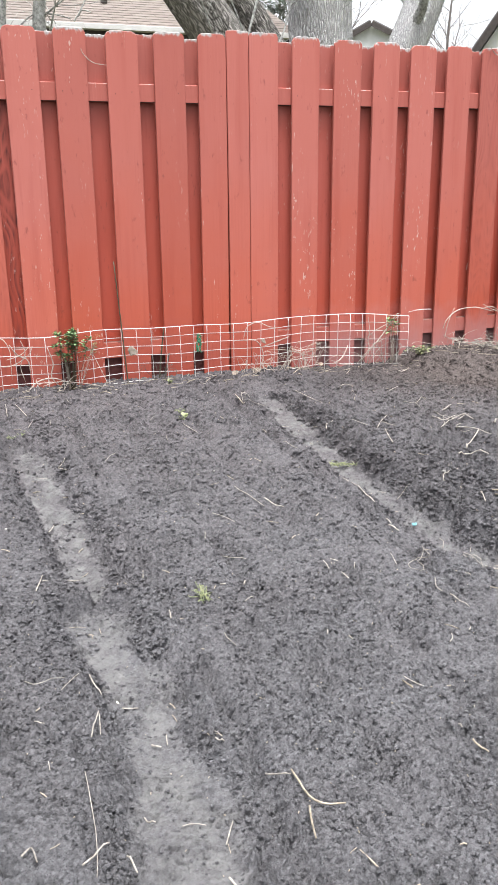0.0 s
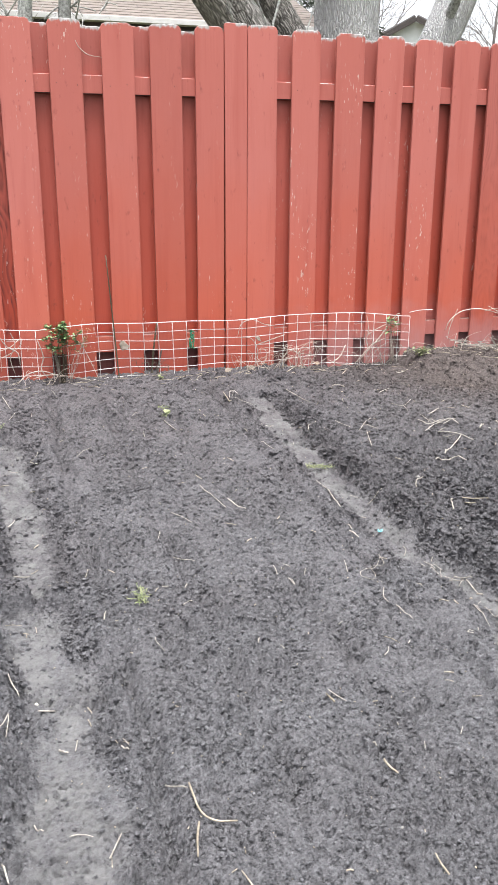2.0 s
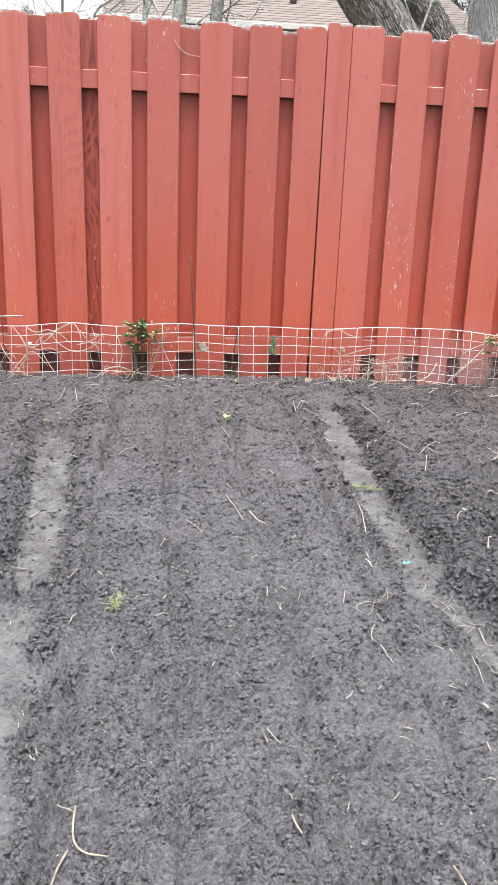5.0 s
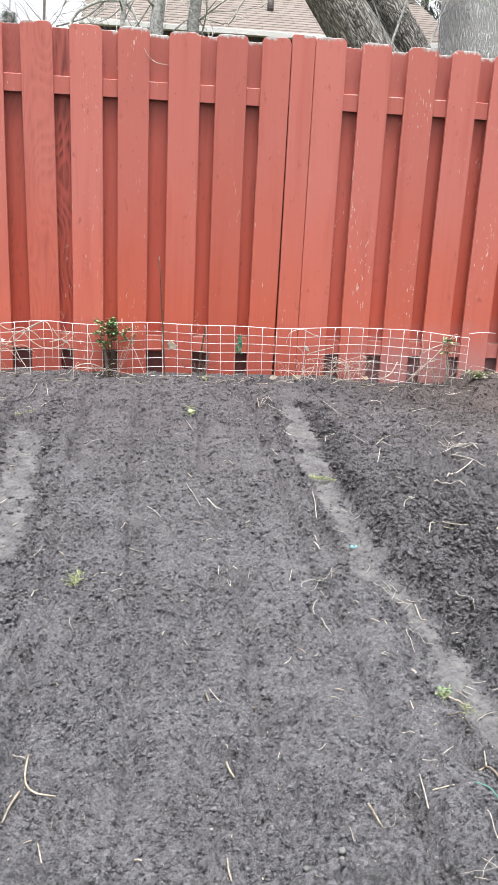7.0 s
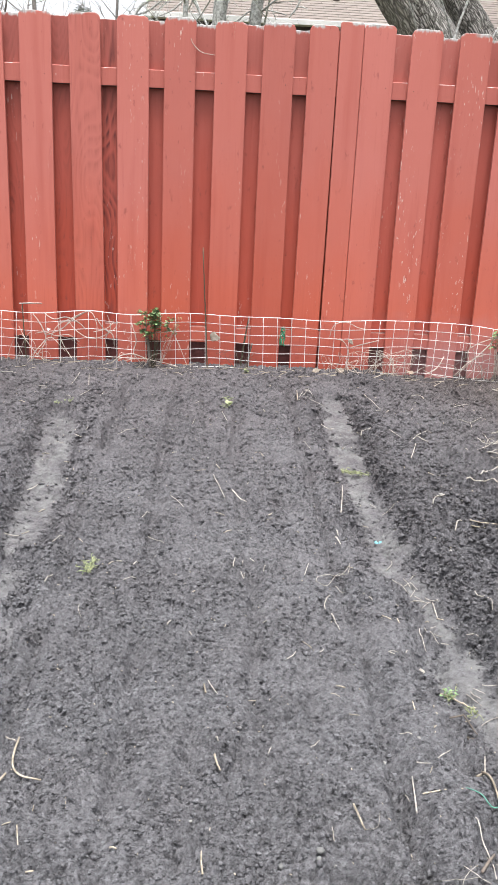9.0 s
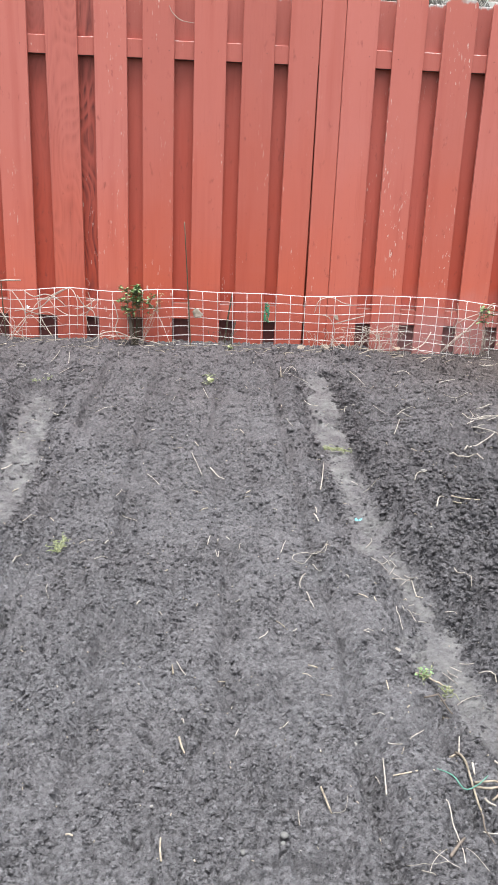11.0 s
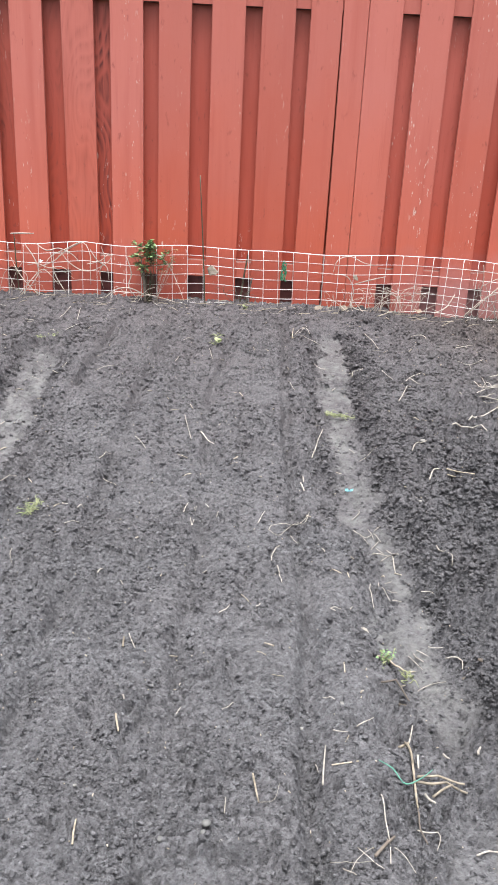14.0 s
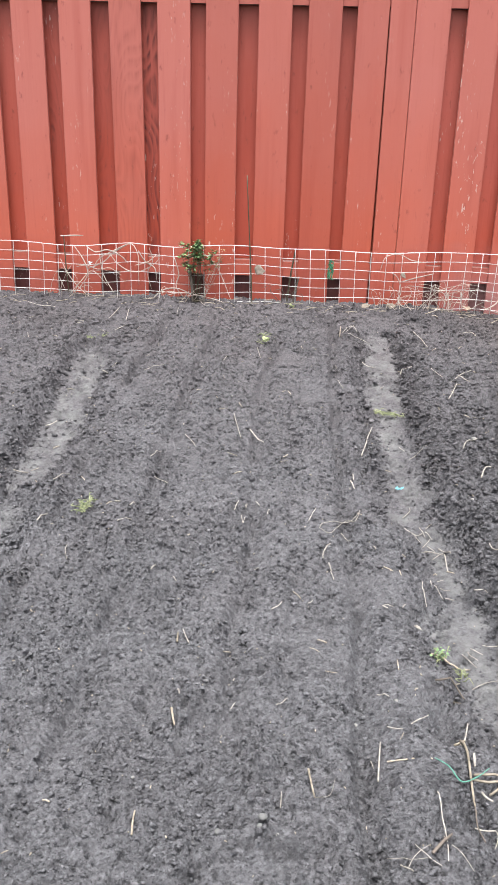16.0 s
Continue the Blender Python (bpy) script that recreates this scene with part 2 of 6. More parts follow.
SOIL = soil_material("garden_soil", False)
CLOD = soil_material("soil_clods", True)
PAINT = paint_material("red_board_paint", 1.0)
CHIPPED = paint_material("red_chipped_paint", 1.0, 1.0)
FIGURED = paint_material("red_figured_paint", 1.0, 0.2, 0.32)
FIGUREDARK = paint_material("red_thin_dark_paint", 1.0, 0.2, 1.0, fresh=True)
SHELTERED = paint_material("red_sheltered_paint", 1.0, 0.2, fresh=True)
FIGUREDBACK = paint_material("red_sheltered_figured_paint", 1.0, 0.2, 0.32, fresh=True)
RAILPAINT = paint_material("red_rail_paint", 0.0, face_shade=0)
LOWRAILPAINT = paint_material("red_low_rail_paint", 0.0, face_shade=1)
STRAW = simple("dry_straw", (0.16, 0.145, 0.128), (0.41, 0.38, 0.335), 90, 0.6)
STALK = simple("tan_stalk", (0.13, 0.11, 0.082), (0.36, 0.31, 0.24), 60, 0.6)
CREAM = simple("cream_root", (0.42, 0.40, 0.33), (0.62, 0.60, 0.52), 50, 0.6)
ROOT = simple("brown_root", (0.06, 0.05, 0.042), (0.14, 0.115, 0.095), 60, 0.8)
WIRE = simple("white_coated_wire", (0.50, 0.48, 0.47), (0.66, 0.64, 0.63), 40, 0.4, depth=0.0003)
VINE = simple("dry_vine", (0.24, 0.195, 0.165), (0.54, 0.47, 0.41), 40, 0.75)
GREEN = simple("weed_leaf", (0.09, 0.175, 0.07), (0.25, 0.375, 0.17), 60, 0.7, by="island")
PALEGREEN = simple("pale_grass", (0.11, 0.135, 0.06), (0.28, 0.305, 0.16), 50, 0.6)
CANE = simple("mossy_cane", (0.035, 0.030, 0.017), (0.085, 0.072, 0.042), 40, 0.6)
TWINE = simple("green_plastic_twine", (0.015, 0.10, 0.055), (0.04, 0.21, 0.11), 80, 0.4)
GARDENWIRE = simple("green_coated_wire", (0.05, 0.20, 0.15), (0.13, 0.35, 0.27), 60, 0.4)
TEAL = simple("teal_plastic", (0.06, 0.27, 0.34), (0.24, 0.47, 0.52), 60, 0.35)
PALEPLASTIC = simple("pale_blue_plastic", (0.45, 0.58, 0.68), (0.72, 0.80, 0.86), 60, 0.35)
PEBBLE = simple("pale_pebble", (0.17, 0.165, 0.155), (0.31, 0.305, 0.29), 60, 0.7)
GREYSTONE = simple("grey_stone", (0.09, 0.09, 0.09), (0.15, 0.15, 0.145), 60, 0.8)
DEADLEAF = simple("dead_leaf", (0.10, 0.083, 0.065), (0.22, 0.185, 0.15), 50, 0.8)
TANLEAF = simple("tan_leaf", (0.21, 0.155, 0.115), (0.36, 0.275, 0.21), 50, 0.75)
BARK = bark_material("furrowed_bark", (0.12, 0.112, 0.103), (0.38, 0.362, 0.34), 46, 38)
PALEBARK = bark_material("pale_grey_bark", (0.40, 0.40, 0.405), (0.56, 0.562, 0.565), 44, 0, 0.20, 0.7)
TWIG = simple("bare_twig", (0.08, 0.07, 0.065), (0.21, 0.19, 0.18), 20, 0.85, by="island")
LICHEN = simple("lichen_branch", (0.11, 0.11, 0.105), (0.50, 0.51, 0.495), 34, 0.9)
NEEDLE = simple("conifer_green", (0.06, 0.075, 0.06), (0.13, 0.155, 0.125), 3, 0.8, by="island")
WHITE = simple("white_trim", (0.60, 0.60, 0.59), (0.70, 0.70, 0.69), 6, 0.45)
STUCCO = simple("white_stucco", (0.80, 0.83, 0.84), (0.87, 0.90, 0.91), 5, 0.9, depth=0.004)
DARKTRIM = simple("dark_brown_trim", (0.035, 0.028, 0.025), (0.07, 0.055, 0.05), 9, 0.6)
BROWNWALL = simple("brown_house_wall", (0.05, 0.045, 0.04), (0.10, 0.09, 0.08), 4, 0.85)
GREYROOF = simple("grey_shingles", (0.10, 0.095, 0.095), (0.17, 0.165, 0.165), 12, 0.9)
DARKGLASS = Nodes("window_glass", 0.05).color((0.02, 0.025, 0.03)).mat
NAIL = simple("rusty_nail", (0.05, 0.02, 0.015), (0.11, 0.045, 0.03), 90, 0.7)


def shingle_material():
    n = Nodes("tan_shingles", 0.95)
    brick = n.t.nodes.new("ShaderNodeTexBrick")
    n.link(n.mapped((1, 1, 1)), brick.inputs["Vector"])
    for key, value in (("Scale", 1.0), ("Brick Width", 0.32), ("Row Height", 0.14), ("Mortar Size", 0.006)):
        brick.inputs[key].default_value = value
    brick.inputs["Color1"].default_value = (0.180, 0.154, 0.136, 1)
    brick.inputs["Color2"].default_value = (0.148, 0.121, 0.107, 1)
    brick.inputs["Mortar"].default_value = (0.09, 0.074, 0.066, 1)
    c = n.mix(n.math("MULTIPLY", n.grey(n.noise(5, 5), 0.4, 0.7), 0.5), brick.outputs[0], (0.17, 0.15, 0.135))
    n.color(c)
    n.bump(n.noise(60, 3), 0.004)
    return n.mat


SHINGLE = shingle_material()


# ---- builders ----
def mesh_of(name, verts, faces, material, smooth_faces=True):
    me = bpy.data.meshes.new(name)
    me.from_pydata([tuple(v) for v in verts], [], [tuple(f) for f in faces])
    if smooth_faces:
        me.polygons.foreach_set("use_smooth", [True] * len(me.polygons))
    me.materials.append(material)
    me.update()
    return me


def finish(name, bm, material, smooth_faces=False):
    me = bpy.data.meshes.new(name)
    bm.to_mesh(me)
    bm.free()
    me.materials.append(material)
    if smooth_faces:
        me.polygons.foreach_set("use_smooth", [True] * len(me.polygons))
    return me


def part(name, me, parent, label="", m=None):
    """Links a mesh as one part under a thing or under a part."""
    ob = new(name, me)
    ob.parent = parent
    if m is not None:
        ob.matrix_basis = m
    if label:
        ob["label"] = label
    return ob


def thing(name, label, category, at=(0, 0, 0), group="", kind="", me=None):
    ob = new(name, me)
    ob.location = at
    return tagged(ob, label, category, group, kind)


def box(bm, a, b, bevel=0.0):
    made = bmesh.ops.create_cube(bm, size=1.0)["verts"]
    for v in made:
        v.co = Vector([a[i] if v.co[i] < 0 else b[i] for i in range(3)])
    if bevel:
        edges = list({e for v in made for e in v.link_edges})
        bmesh.ops.bevel(bm, geom=edges, offset=bevel, segments=1, affect="EDGES")
    return bm


def tube(points, radii, sides=6, rough=0.0, rng=None):
    """Vertices and faces of a tapered tube along points, closed at both ends."""
    pts = [Vector(p) for p in points]
    verts, faces = [], []
    side = None
    for i, p in enumerate(pts):
        way = (pts[min(i + 1, len(pts) - 1)] - pts[max(i - 1, 0)]).normalized()
        if side is None:
            side = way.orthogonal().normalized()
        side = (side - way * side.dot(way)).normalized()
        over = way.cross(side)
        r = radii[i] if isinstance(radii, (list, tuple)) else radii
        for k in range(sides):
            a = 2 * math.pi * k / sides
            rr = r * (1 + (rng.uniform(-rough, rough) if rng else 0))
            verts.append(p + side * (rr * math.cos(a)) + over * (rr * math.sin(a)))
    for i in range(len(pts) - 1):
        for k in range(sides):
            a, b = i * sides + k, i * sides + (k + 1) % sides
            faces.append((a, b, b + sides, a + sides))
    faces.append(tuple(range(sides))[::-1])
    faces.append(tuple(range((len(pts) - 1) * sides, len(pts) * sides)))
    return verts, faces


def join(pieces):
    verts, faces = [], []
    for v, f in pieces:
        k = len(verts)
        verts += v
        faces += [tuple(i + k for i in q) for q in f]
    return verts, faces


def curve_points(points, n):
    """n points on a smooth line through the given points."""
    pts = [Vector(p) for p in points]
    if len(pts) == 2:
        return [pts[0].lerp(pts[1], i / (n - 1)) for i in range(n)]
    out = []
    for i in range(n):
        s = i / (n - 1) * (len(pts) - 1)
        k = min(int(s), len(pts) - 2)
        f = s - k
        p0, p1, p2, p3 = pts[max(k - 1, 0)], pts[k], pts[k + 1], pts[min(k + 2, len(pts) - 1)]
        out.append(0.5 * (2 * p1 + (p2 - p0) * f + (2 * p0 - 5 * p1 + 4 * p2 - p3) * f * f + (3 * p1 - p0 - 3 * p2 + p3) * f ** 3))
    return out


def leaf(at, way, up, length, width):
    """A small pointed leaf, folded a little along its rib."""
    at, way = Vector(at), Vector(way).normalized()
    side = way.cross(Vector(up)).normalized()
    lift = side.cross(way)
    v = [at]
    for s, w, h in ((0.3, 0.8, 0.04), (0.62, 1.0, 0.05), (0.85, 0.55, 0.0)):
        for sgn in (-1, 0, 1):
            v.append(at + way * (length * s) + side * (sgn * w * width / 2) + lift * (length * (h - (0.05 if sgn == 0 else 0))))
    v.append(at + way * length - lift * (0.06 * length))
    f = [(0, 1, 2), (0, 2, 3), (1, 4, 5, 2), (2, 5, 6, 3), (4, 7, 8, 5), (5, 8, 9, 6), (7, 10, 8), (8, 10, 9)]
    return v, f


# ---- the lie of the garden ----
def smooth(a, b, v):
    k = np.clip((v - a) / (b - a), 0, 1)
    return k * k * (3 - 2 * k)


def lattice(x, y, cell, seed):
    """Smooth value noise between -1 and 1 over arrays of places."""
    gx, gy = x / cell, y / cell
    ix, iy = np.floor(gx).astype(np.int64), np.floor(gy).astype(np.int64)
    fx, fy = gx - ix, gy - iy
    fx, fy = fx * fx * (3 - 2 * fx), fy * fy * (3 - 2 * fy)

    def h(a, b):
        k = (a * 374761393 + b * 668265263 + seed * 982451653) & 0x7FFFFFFF
        k = ((k ^ (k >> 13)) * 1274126177) & 0x7FFFFFFF
        return ((k ^ (k >> 16)) & 0xFFFF) / 32767.5 - 1

    top = h(ix, iy) * (1 - fx) + h(ix + 1, iy) * fx
    low = h(ix, iy + 1) * (1 - fx) + h(ix + 1, iy + 1) * fx
    return top * (1 - fy) + low * fy


def path_edges(y):
    """Both sides of the two trodden paths: left path from, to; right path from, to."""
    a = np.interp(y, [1.5, 1.85, 2.0, 2.2, 2.45, 2.6, 2.75, 2.9, 3.05, 3.3, 3.6, 3.8, 4.05, 4.4], [-1.95, -1.92, -1.885, -1.85, -1.835, -1.845, -1.875, -1.90, -1.855, -1.84, -1.862, -1.872, -1.90, -1.915])
    b = np.interp(y, [1.5, 1.85, 2.1, 2.3, 2.45, 2.6, 2.75, 2.9, 3.05, 3.2, 3.6, 3.8, 4.05, 4.4], [-1.70, -1.70, -1.67, -1.715, -1.668, -1.67, -1.735, -1.70, -1.73, -1.715, -1.705, -1.735, -1.742, -1.758])
    c = np.interp(y, [1.5, 2.14, 2.4, 2.6, 2.85, 3.0, 3.2, 3.6, 4.1, 4.5, 4.85, 4.95], [-0.545, -0.528, -0.548, -0.52, -0.56, -0.605, -0.585, -0.595, -0.60, -0.585, -0.57, -0.55])
    d = np.interp(y, [1.5, 1.9, 2.14, 2.3, 2.5, 2.85, 3.0, 3.2, 3.6, 4.1, 4.4, 4.85, 4.95], [-0.40, -0.40, -0.345, -0.40, -0.425, -0.40, -0.468, -0.445, -0.462, -0.45, -0.43, -0.44, -0.48])
    return a, b, c, d


def path_depth_in(x, y):
    """How far inside a trodden path a place lies (below 0: outside), and whether it lies off the side away from the raked bed."""
    a, b, c, d = path_edges(y)
    wob = 0.012 * lattice(x, y, 0.11, 21) + 0.016 * lattice(x, y, 0.045, 22) + 0.012 * lattice(x, y, 0.019, 23)
    left = np.minimum(x - a, b - x) - 0.25 * smooth(4.35, 4.75, y + 0.10 * lattice(x, y, 0.12, 24)) - 0.12 * np.exp(-((y - 3.0 + 0.15 * (x + 1.8)) / 0.04) ** 2)
    right = np.minimum(x - c, d - x) - 0.25 * smooth(4.85, 5.1, y) + 0.030 * lattice(x, y, 0.085, 28) - 0.006 - 0.09 * np.exp(-((y - 1.92) / 0.09) ** 2)
    return np.maximum(left, right) + wob, (x < (a + b) / 2) | (x > (c + d) / 2)


def path_mask(x, y):
    """1 on the two trodden paths between the beds, 0 on the beds."""
    return smooth(-0.020, 0.040, path_depth_in(x, y)[0])


def lie(x, y):
    """The lie of the garden: it rises towards the fence, with sunk paths and a heap at one end."""
    z = np.interp(y, [0.0, 2.2, 2.9, 3.4, 4.0, 4.7, 5.4], [0.0, 0.0, 0.02, 0.042, 0.06, 0.078, 0.09])
    deep = np.where(x < -1.2, np.interp(y, [1.5, 2.2, 2.9, 3.3, 3.8, 4.4, 4.8], [0.034, 0.044, 0.068, 0.084, 0.076, 0.050, 0.02]), np.interp(y, [1.5, 2.2, 3.2, 4.0, 4.6, 5.05], [0.036, 0.048, 0.082, 0.100, 0.070, 0.02]))
    inside, outer = path_depth_in(x, y)
    bank = np.where(outer, np.where(x < -1.2, 0.060, 0.095), 0.120)
    z = z - deep * smooth(-1, 0.12, inside / bank)
    # the broken lip on the far side of each path
    z = z + np.where(outer, 0.016, 0.0) * np.exp(-((inside + 0.075) / 0.035) ** 2) * smooth(-0.3, 0.5, lattice(x, y, 0.13, 25)) * smooth(0.8, 1.5, y) * (1 - smooth(4.5, 4.9, y))
    # footprints trodden one before the other
    tread = np.maximum(0, np.sin(11.5 * y + 1.3 * np.sin(2.7 * y) + 14 * (x + 1.8))) ** 6
    z = z + 0.010 * tread * smooth(-0.02, 0.03, inside) * np.where(x < -1.2, 1.0, 0.5)
    right = smooth(-0.36, -0.12, x)
    z = z - 0.028 * smooth(-0.2, 0.2, x) * smooth(4.8, 5.3, y)
    z = z + right * (1 - smooth(4.5, 5.1, y)) * (0.022 + 0.022 * np.sin(2.3 * x + 1.7 * y) * np.sin(1.9 * y - 0.8 * x))
    z = z + 0.08 * smooth(0.58, 0.72, x) * smooth(4.95, 5.3, y) * (1 - 0.85 * smooth(0.9, 2.0, x))
    z = z - 0.10 * np.exp(-((x - 1.05) / 0.50) ** 2 - ((y - 4.85) / 0.26) ** 2)
    z = z + 0.05 * np.exp(-((x - 0.02) / 0.22) ** 2 - ((y - 3.0) / 0.30) ** 2)
    z = z - 0.05 * np.exp(-((x + 0.24) / 0.10) ** 2 - ((y - 4.75) / 0.25) ** 2)
    z = z - 0.075 * np.exp(-((x + 0.572) / 0.034) ** 2 - ((y - 2.03) / 0.055) ** 2)
    for gx, cut in ((-0.745, 0.064), (-0.90, 0.020), (-1.03, 0.040), (-1.19, 0.020), (-1.34, 0.044), (-1.48, 0.020), (-1.60, 0.054)):
        off = x - gx - 0.01 * np.sin(3.0 * y) - 0.012 * lattice(x, y, 0.21, 26)
        z = z - cut * (0.75 + 0.45 * lattice(x, y, 0.17, 27)) * np.exp(-(off / np.where(off < 0, 0.016, 0.034)) ** 2) * smooth(0.8, 1.2, y) * (1 - smooth(5.0, 5.2, y))
    return z


def hashed(a, b, seed):
    k = (a * 374761393 + b * 668265263 + seed * 982451653) & 0x7FFFFFFF
    k = ((k ^ (k >> 13)) * 1274126177) & 0x7FFFFFFF
    return ((k ^ (k >> 16)) & 0xFFFF) / 65535.0


def plates(x, y, cell, seed, tilt=0.9, crease=0.22):
    """Broken crumbs: each cell a small tilted facet of its own height, sunk where it meets the next."""
    gx, gy = x / cell, y / cell
    ix, iy = np.floor(gx).astype(np.int64), np.floor(gy).astype(np.int64)
    one, two = np.full(gx.shape, 9.0), np.full(gx.shape, 9.0)
    top = np.zeros(gx.shape)
    for dx in (-1, 0, 1):
        for dy in (-1, 0, 1):
            a, b = ix + dx, iy + dy
            ox, oy = gx - a - hashed(a, b, seed), gy - b - hashed(a, b, seed + 1)
            d = np.sqrt(ox * ox + oy * oy) - 0.25 * hashed(a, b, seed + 2)
            h = 0.8 * hashed(a, b, seed + 3) ** 1.3 + tilt * (ox * (hashed(a, b, seed + 4) - 0.5) + oy * (hashed(a, b, seed + 5) - 0.5))
            nearest = d < one
            two = np.where(nearest, one, np.minimum(two, d))
            top = np.where(nearest, h, top)
            one = np.where(nearest, d, one)
    return (0.45 + top) * smooth(-0.02, crease, two - one) - 0.45


def crumbs(x, y):
    """The tilled surface: broken crumbs and little pits in the beds, nearly none on the trodden paths."""
    inside = path_depth_in(x, y)[0]
    trodden = smooth(-0.012, 0.030, inside) * smooth(-0.55, 0.30, lattice(x, y, 0.075, 14) + 0.4 * lattice(x, y, 0.03, 16))
    tilled = 1 - np.interp(y, [2.0, 2.8], [0.80, 0.88]) * trodden
    coarse = smooth(-0.40, -0.22, x) * (1 - 0.80 * smooth(3.5, 4.1, y + 0.3 * lattice(x, y, 0.3, 15)))
    broken = np.exp(-((inside + 0.035) / 0.04) ** 2)
    wob, wub = 0.006 * lattice(x, y, 0.017, 5), 0.006 * lattice(x, y, 0.015, 55)
    some = smooth(-0.35, 0.45, lattice(x, y, 0.12, 8) + 0.5 * lattice(x, y, 0.33, 10) + 0.6 * coarse + 0.5 * broken)
    z = 0.0055 * plates(x + wob, y - wub, 0.0105, 1)
    z = z + (0.0065 + 0.0065 * some) * plates(x - wub, y + wob, 0.021, 11)
    z = z + (0.024 * some * smooth(0.10, 0.7, lattice(x, y, 0.055, 29)) + 0.020 * broken) * plates(x + 2 * wub, y + wob, 0.036, 21)
    z = z + 0.034 * coarse * plates(x + 2 * wob, y - 2 * wub, 0.062, 31, 0.8, 0.4) - 0.012 * coarse
    pit = np.maximum(0, lattice(x, 1.5 * y, 0.017, 31) + 0.5 * lattice(x, y, 0.05, 33) - 0.50)
    z = z - 0.085 * np.minimum(pit, 0.40) * (1 + 0.7 * coarse)
    z = z - 0.030 * coarse * np.maximum(0, lattice(x + wob, y, 0.055, 35) - 0.15)
    z = z - 0.002 + 0.0015 * lattice(x, y, 0.0065, 37)
    return tilled * z + 0.006 * lattice(x, y, 0.35, 4) + 0.012 * coarse * lattice(x, y, 0.16, 6) + (1 - tilled) * (0.010 * lattice(x, y, 0.06, 11) + 0.004 * lattice(x, y, 0.018, 12) - 0.004)


def ground_at(x, y):
    a, b = np.array([float(x)]), np.array([float(y)])
    return float((lie(a, b) + crumbs(a, b))[0])


def top_at(x, y):
    """The highest ground close round a place."""
    a = float(x) + np.array([0, 0.006, -0.006, 0, 0])
    b = float(y) + np.array([0, 0, 0, 0.006, -0.006])
    return float((lie(a, b) + crumbs(a, b)).max())


def axis_steps(stretches, far):
    """Fine steps along the stretches (from, to, step), then ever longer ones out to the horizon."""
    mid = []
    for a, b, step in stretches:
        mid += list(np.arange(a, b - step / 2, step))
    out, d = [], stretches[-1][2]
    while sum(out) < far:
        d *= 1.45
        out.append(d)
    return np.array(list((mid[0] - np.cumsum(out))[::-1]) + mid + list(mid[-1] + np.cumsum(out)))


def make_ground():
    """One sheet out to the horizon, finest where the raked bed lies nearest."""
    us = axis_steps([(0.0, 1.0, 1 / 580)], 90)
    ys = [1.25]
    while ys[-1] < 5.5:
        ys.append(ys[-1] + float(np.interp(ys[-1], [1.25, 2.5, 5.5], [0.0034, 0.0046, 0.0072])))
    out = np.cumsum(0.012 * 1.45 ** np.arange(27))
    xs, ys = us, np.concatenate([(ys[0] - out)[::-1], ys, ys[-1] + out])
    U, Y = np.meshgrid(us, ys)
    x0, x1 = np.interp(Y, [1.25, 5.5], [-2.35, -2.75]), np.interp(Y, [1.25, 5.5], [-0.15, 2.5])
    X = x0 + (x1 - x0) * U
    near = (smooth(-4.5, -3.0, X) * (1 - smooth(2.4, 4, X)) * smooth(-0.5, 0.9, Y) * (1 - smooth(5.5, 6.2, Y)))
    worked = smooth(-0.02, 0.0, U) * (1 - smooth(1.0, 1.02, U)) * smooth(1.2, 1.25, Y) * (1 - smooth(5.5, 5.55, Y))
    Z = near * (lie(X, Y) + worked * crumbs(X, Y))
    nx, ny = len(xs), len(ys)
    verts = np.stack([X.ravel(), Y.ravel(), Z.ravel()], 1)
    i = np.arange(nx * ny).reshape(ny, nx)
    faces = np.stack([i[:-1, :-1].ravel(), i[:-1, 1:].ravel(), i[1:, 1:].ravel(), i[1:, :-1].ravel()], 1)
    me = bpy.data.meshes.new("ground")
    me.vertices.add(len(verts))
    me.vertices.foreach_set("co", verts.ravel())
    me.loops.add(faces.size)
    me.loops.foreach_set("vertex_index", faces.ravel())
    me.polygons.add(len(faces))
    me.polygons.foreach_set("loop_start", np.arange(len(faces)) * 4)
    me.update(calc_edges=True)
    me.polygons.foreach_set("use_smooth", [True] * len(faces))
    for name, values in (("crust", path_mask(X, Y) * near * np.where(X > -1.2, np.interp(Y, [1.5, 2.0, 2.2], [0.35, 0.5, 1.0]), 1.0)), ("lawn", 1 - smooth(-4.5, -3.6, X) * (1 - smooth(3.4, 4.2, X)) * smooth(-3, -2, Y) * (1 - smooth(5.55, 5.7, Y)))):
        at = me.attributes.new(name, "FLOAT", "POINT")
        at.data.foreach_set("value", values.ravel().astype(np.float32))
    me.materials.append(SOIL)
    return tagged(new("ground", me), "dark tilled garden soil with two trodden paths between beds", "soil", kind="structure")


make_ground()


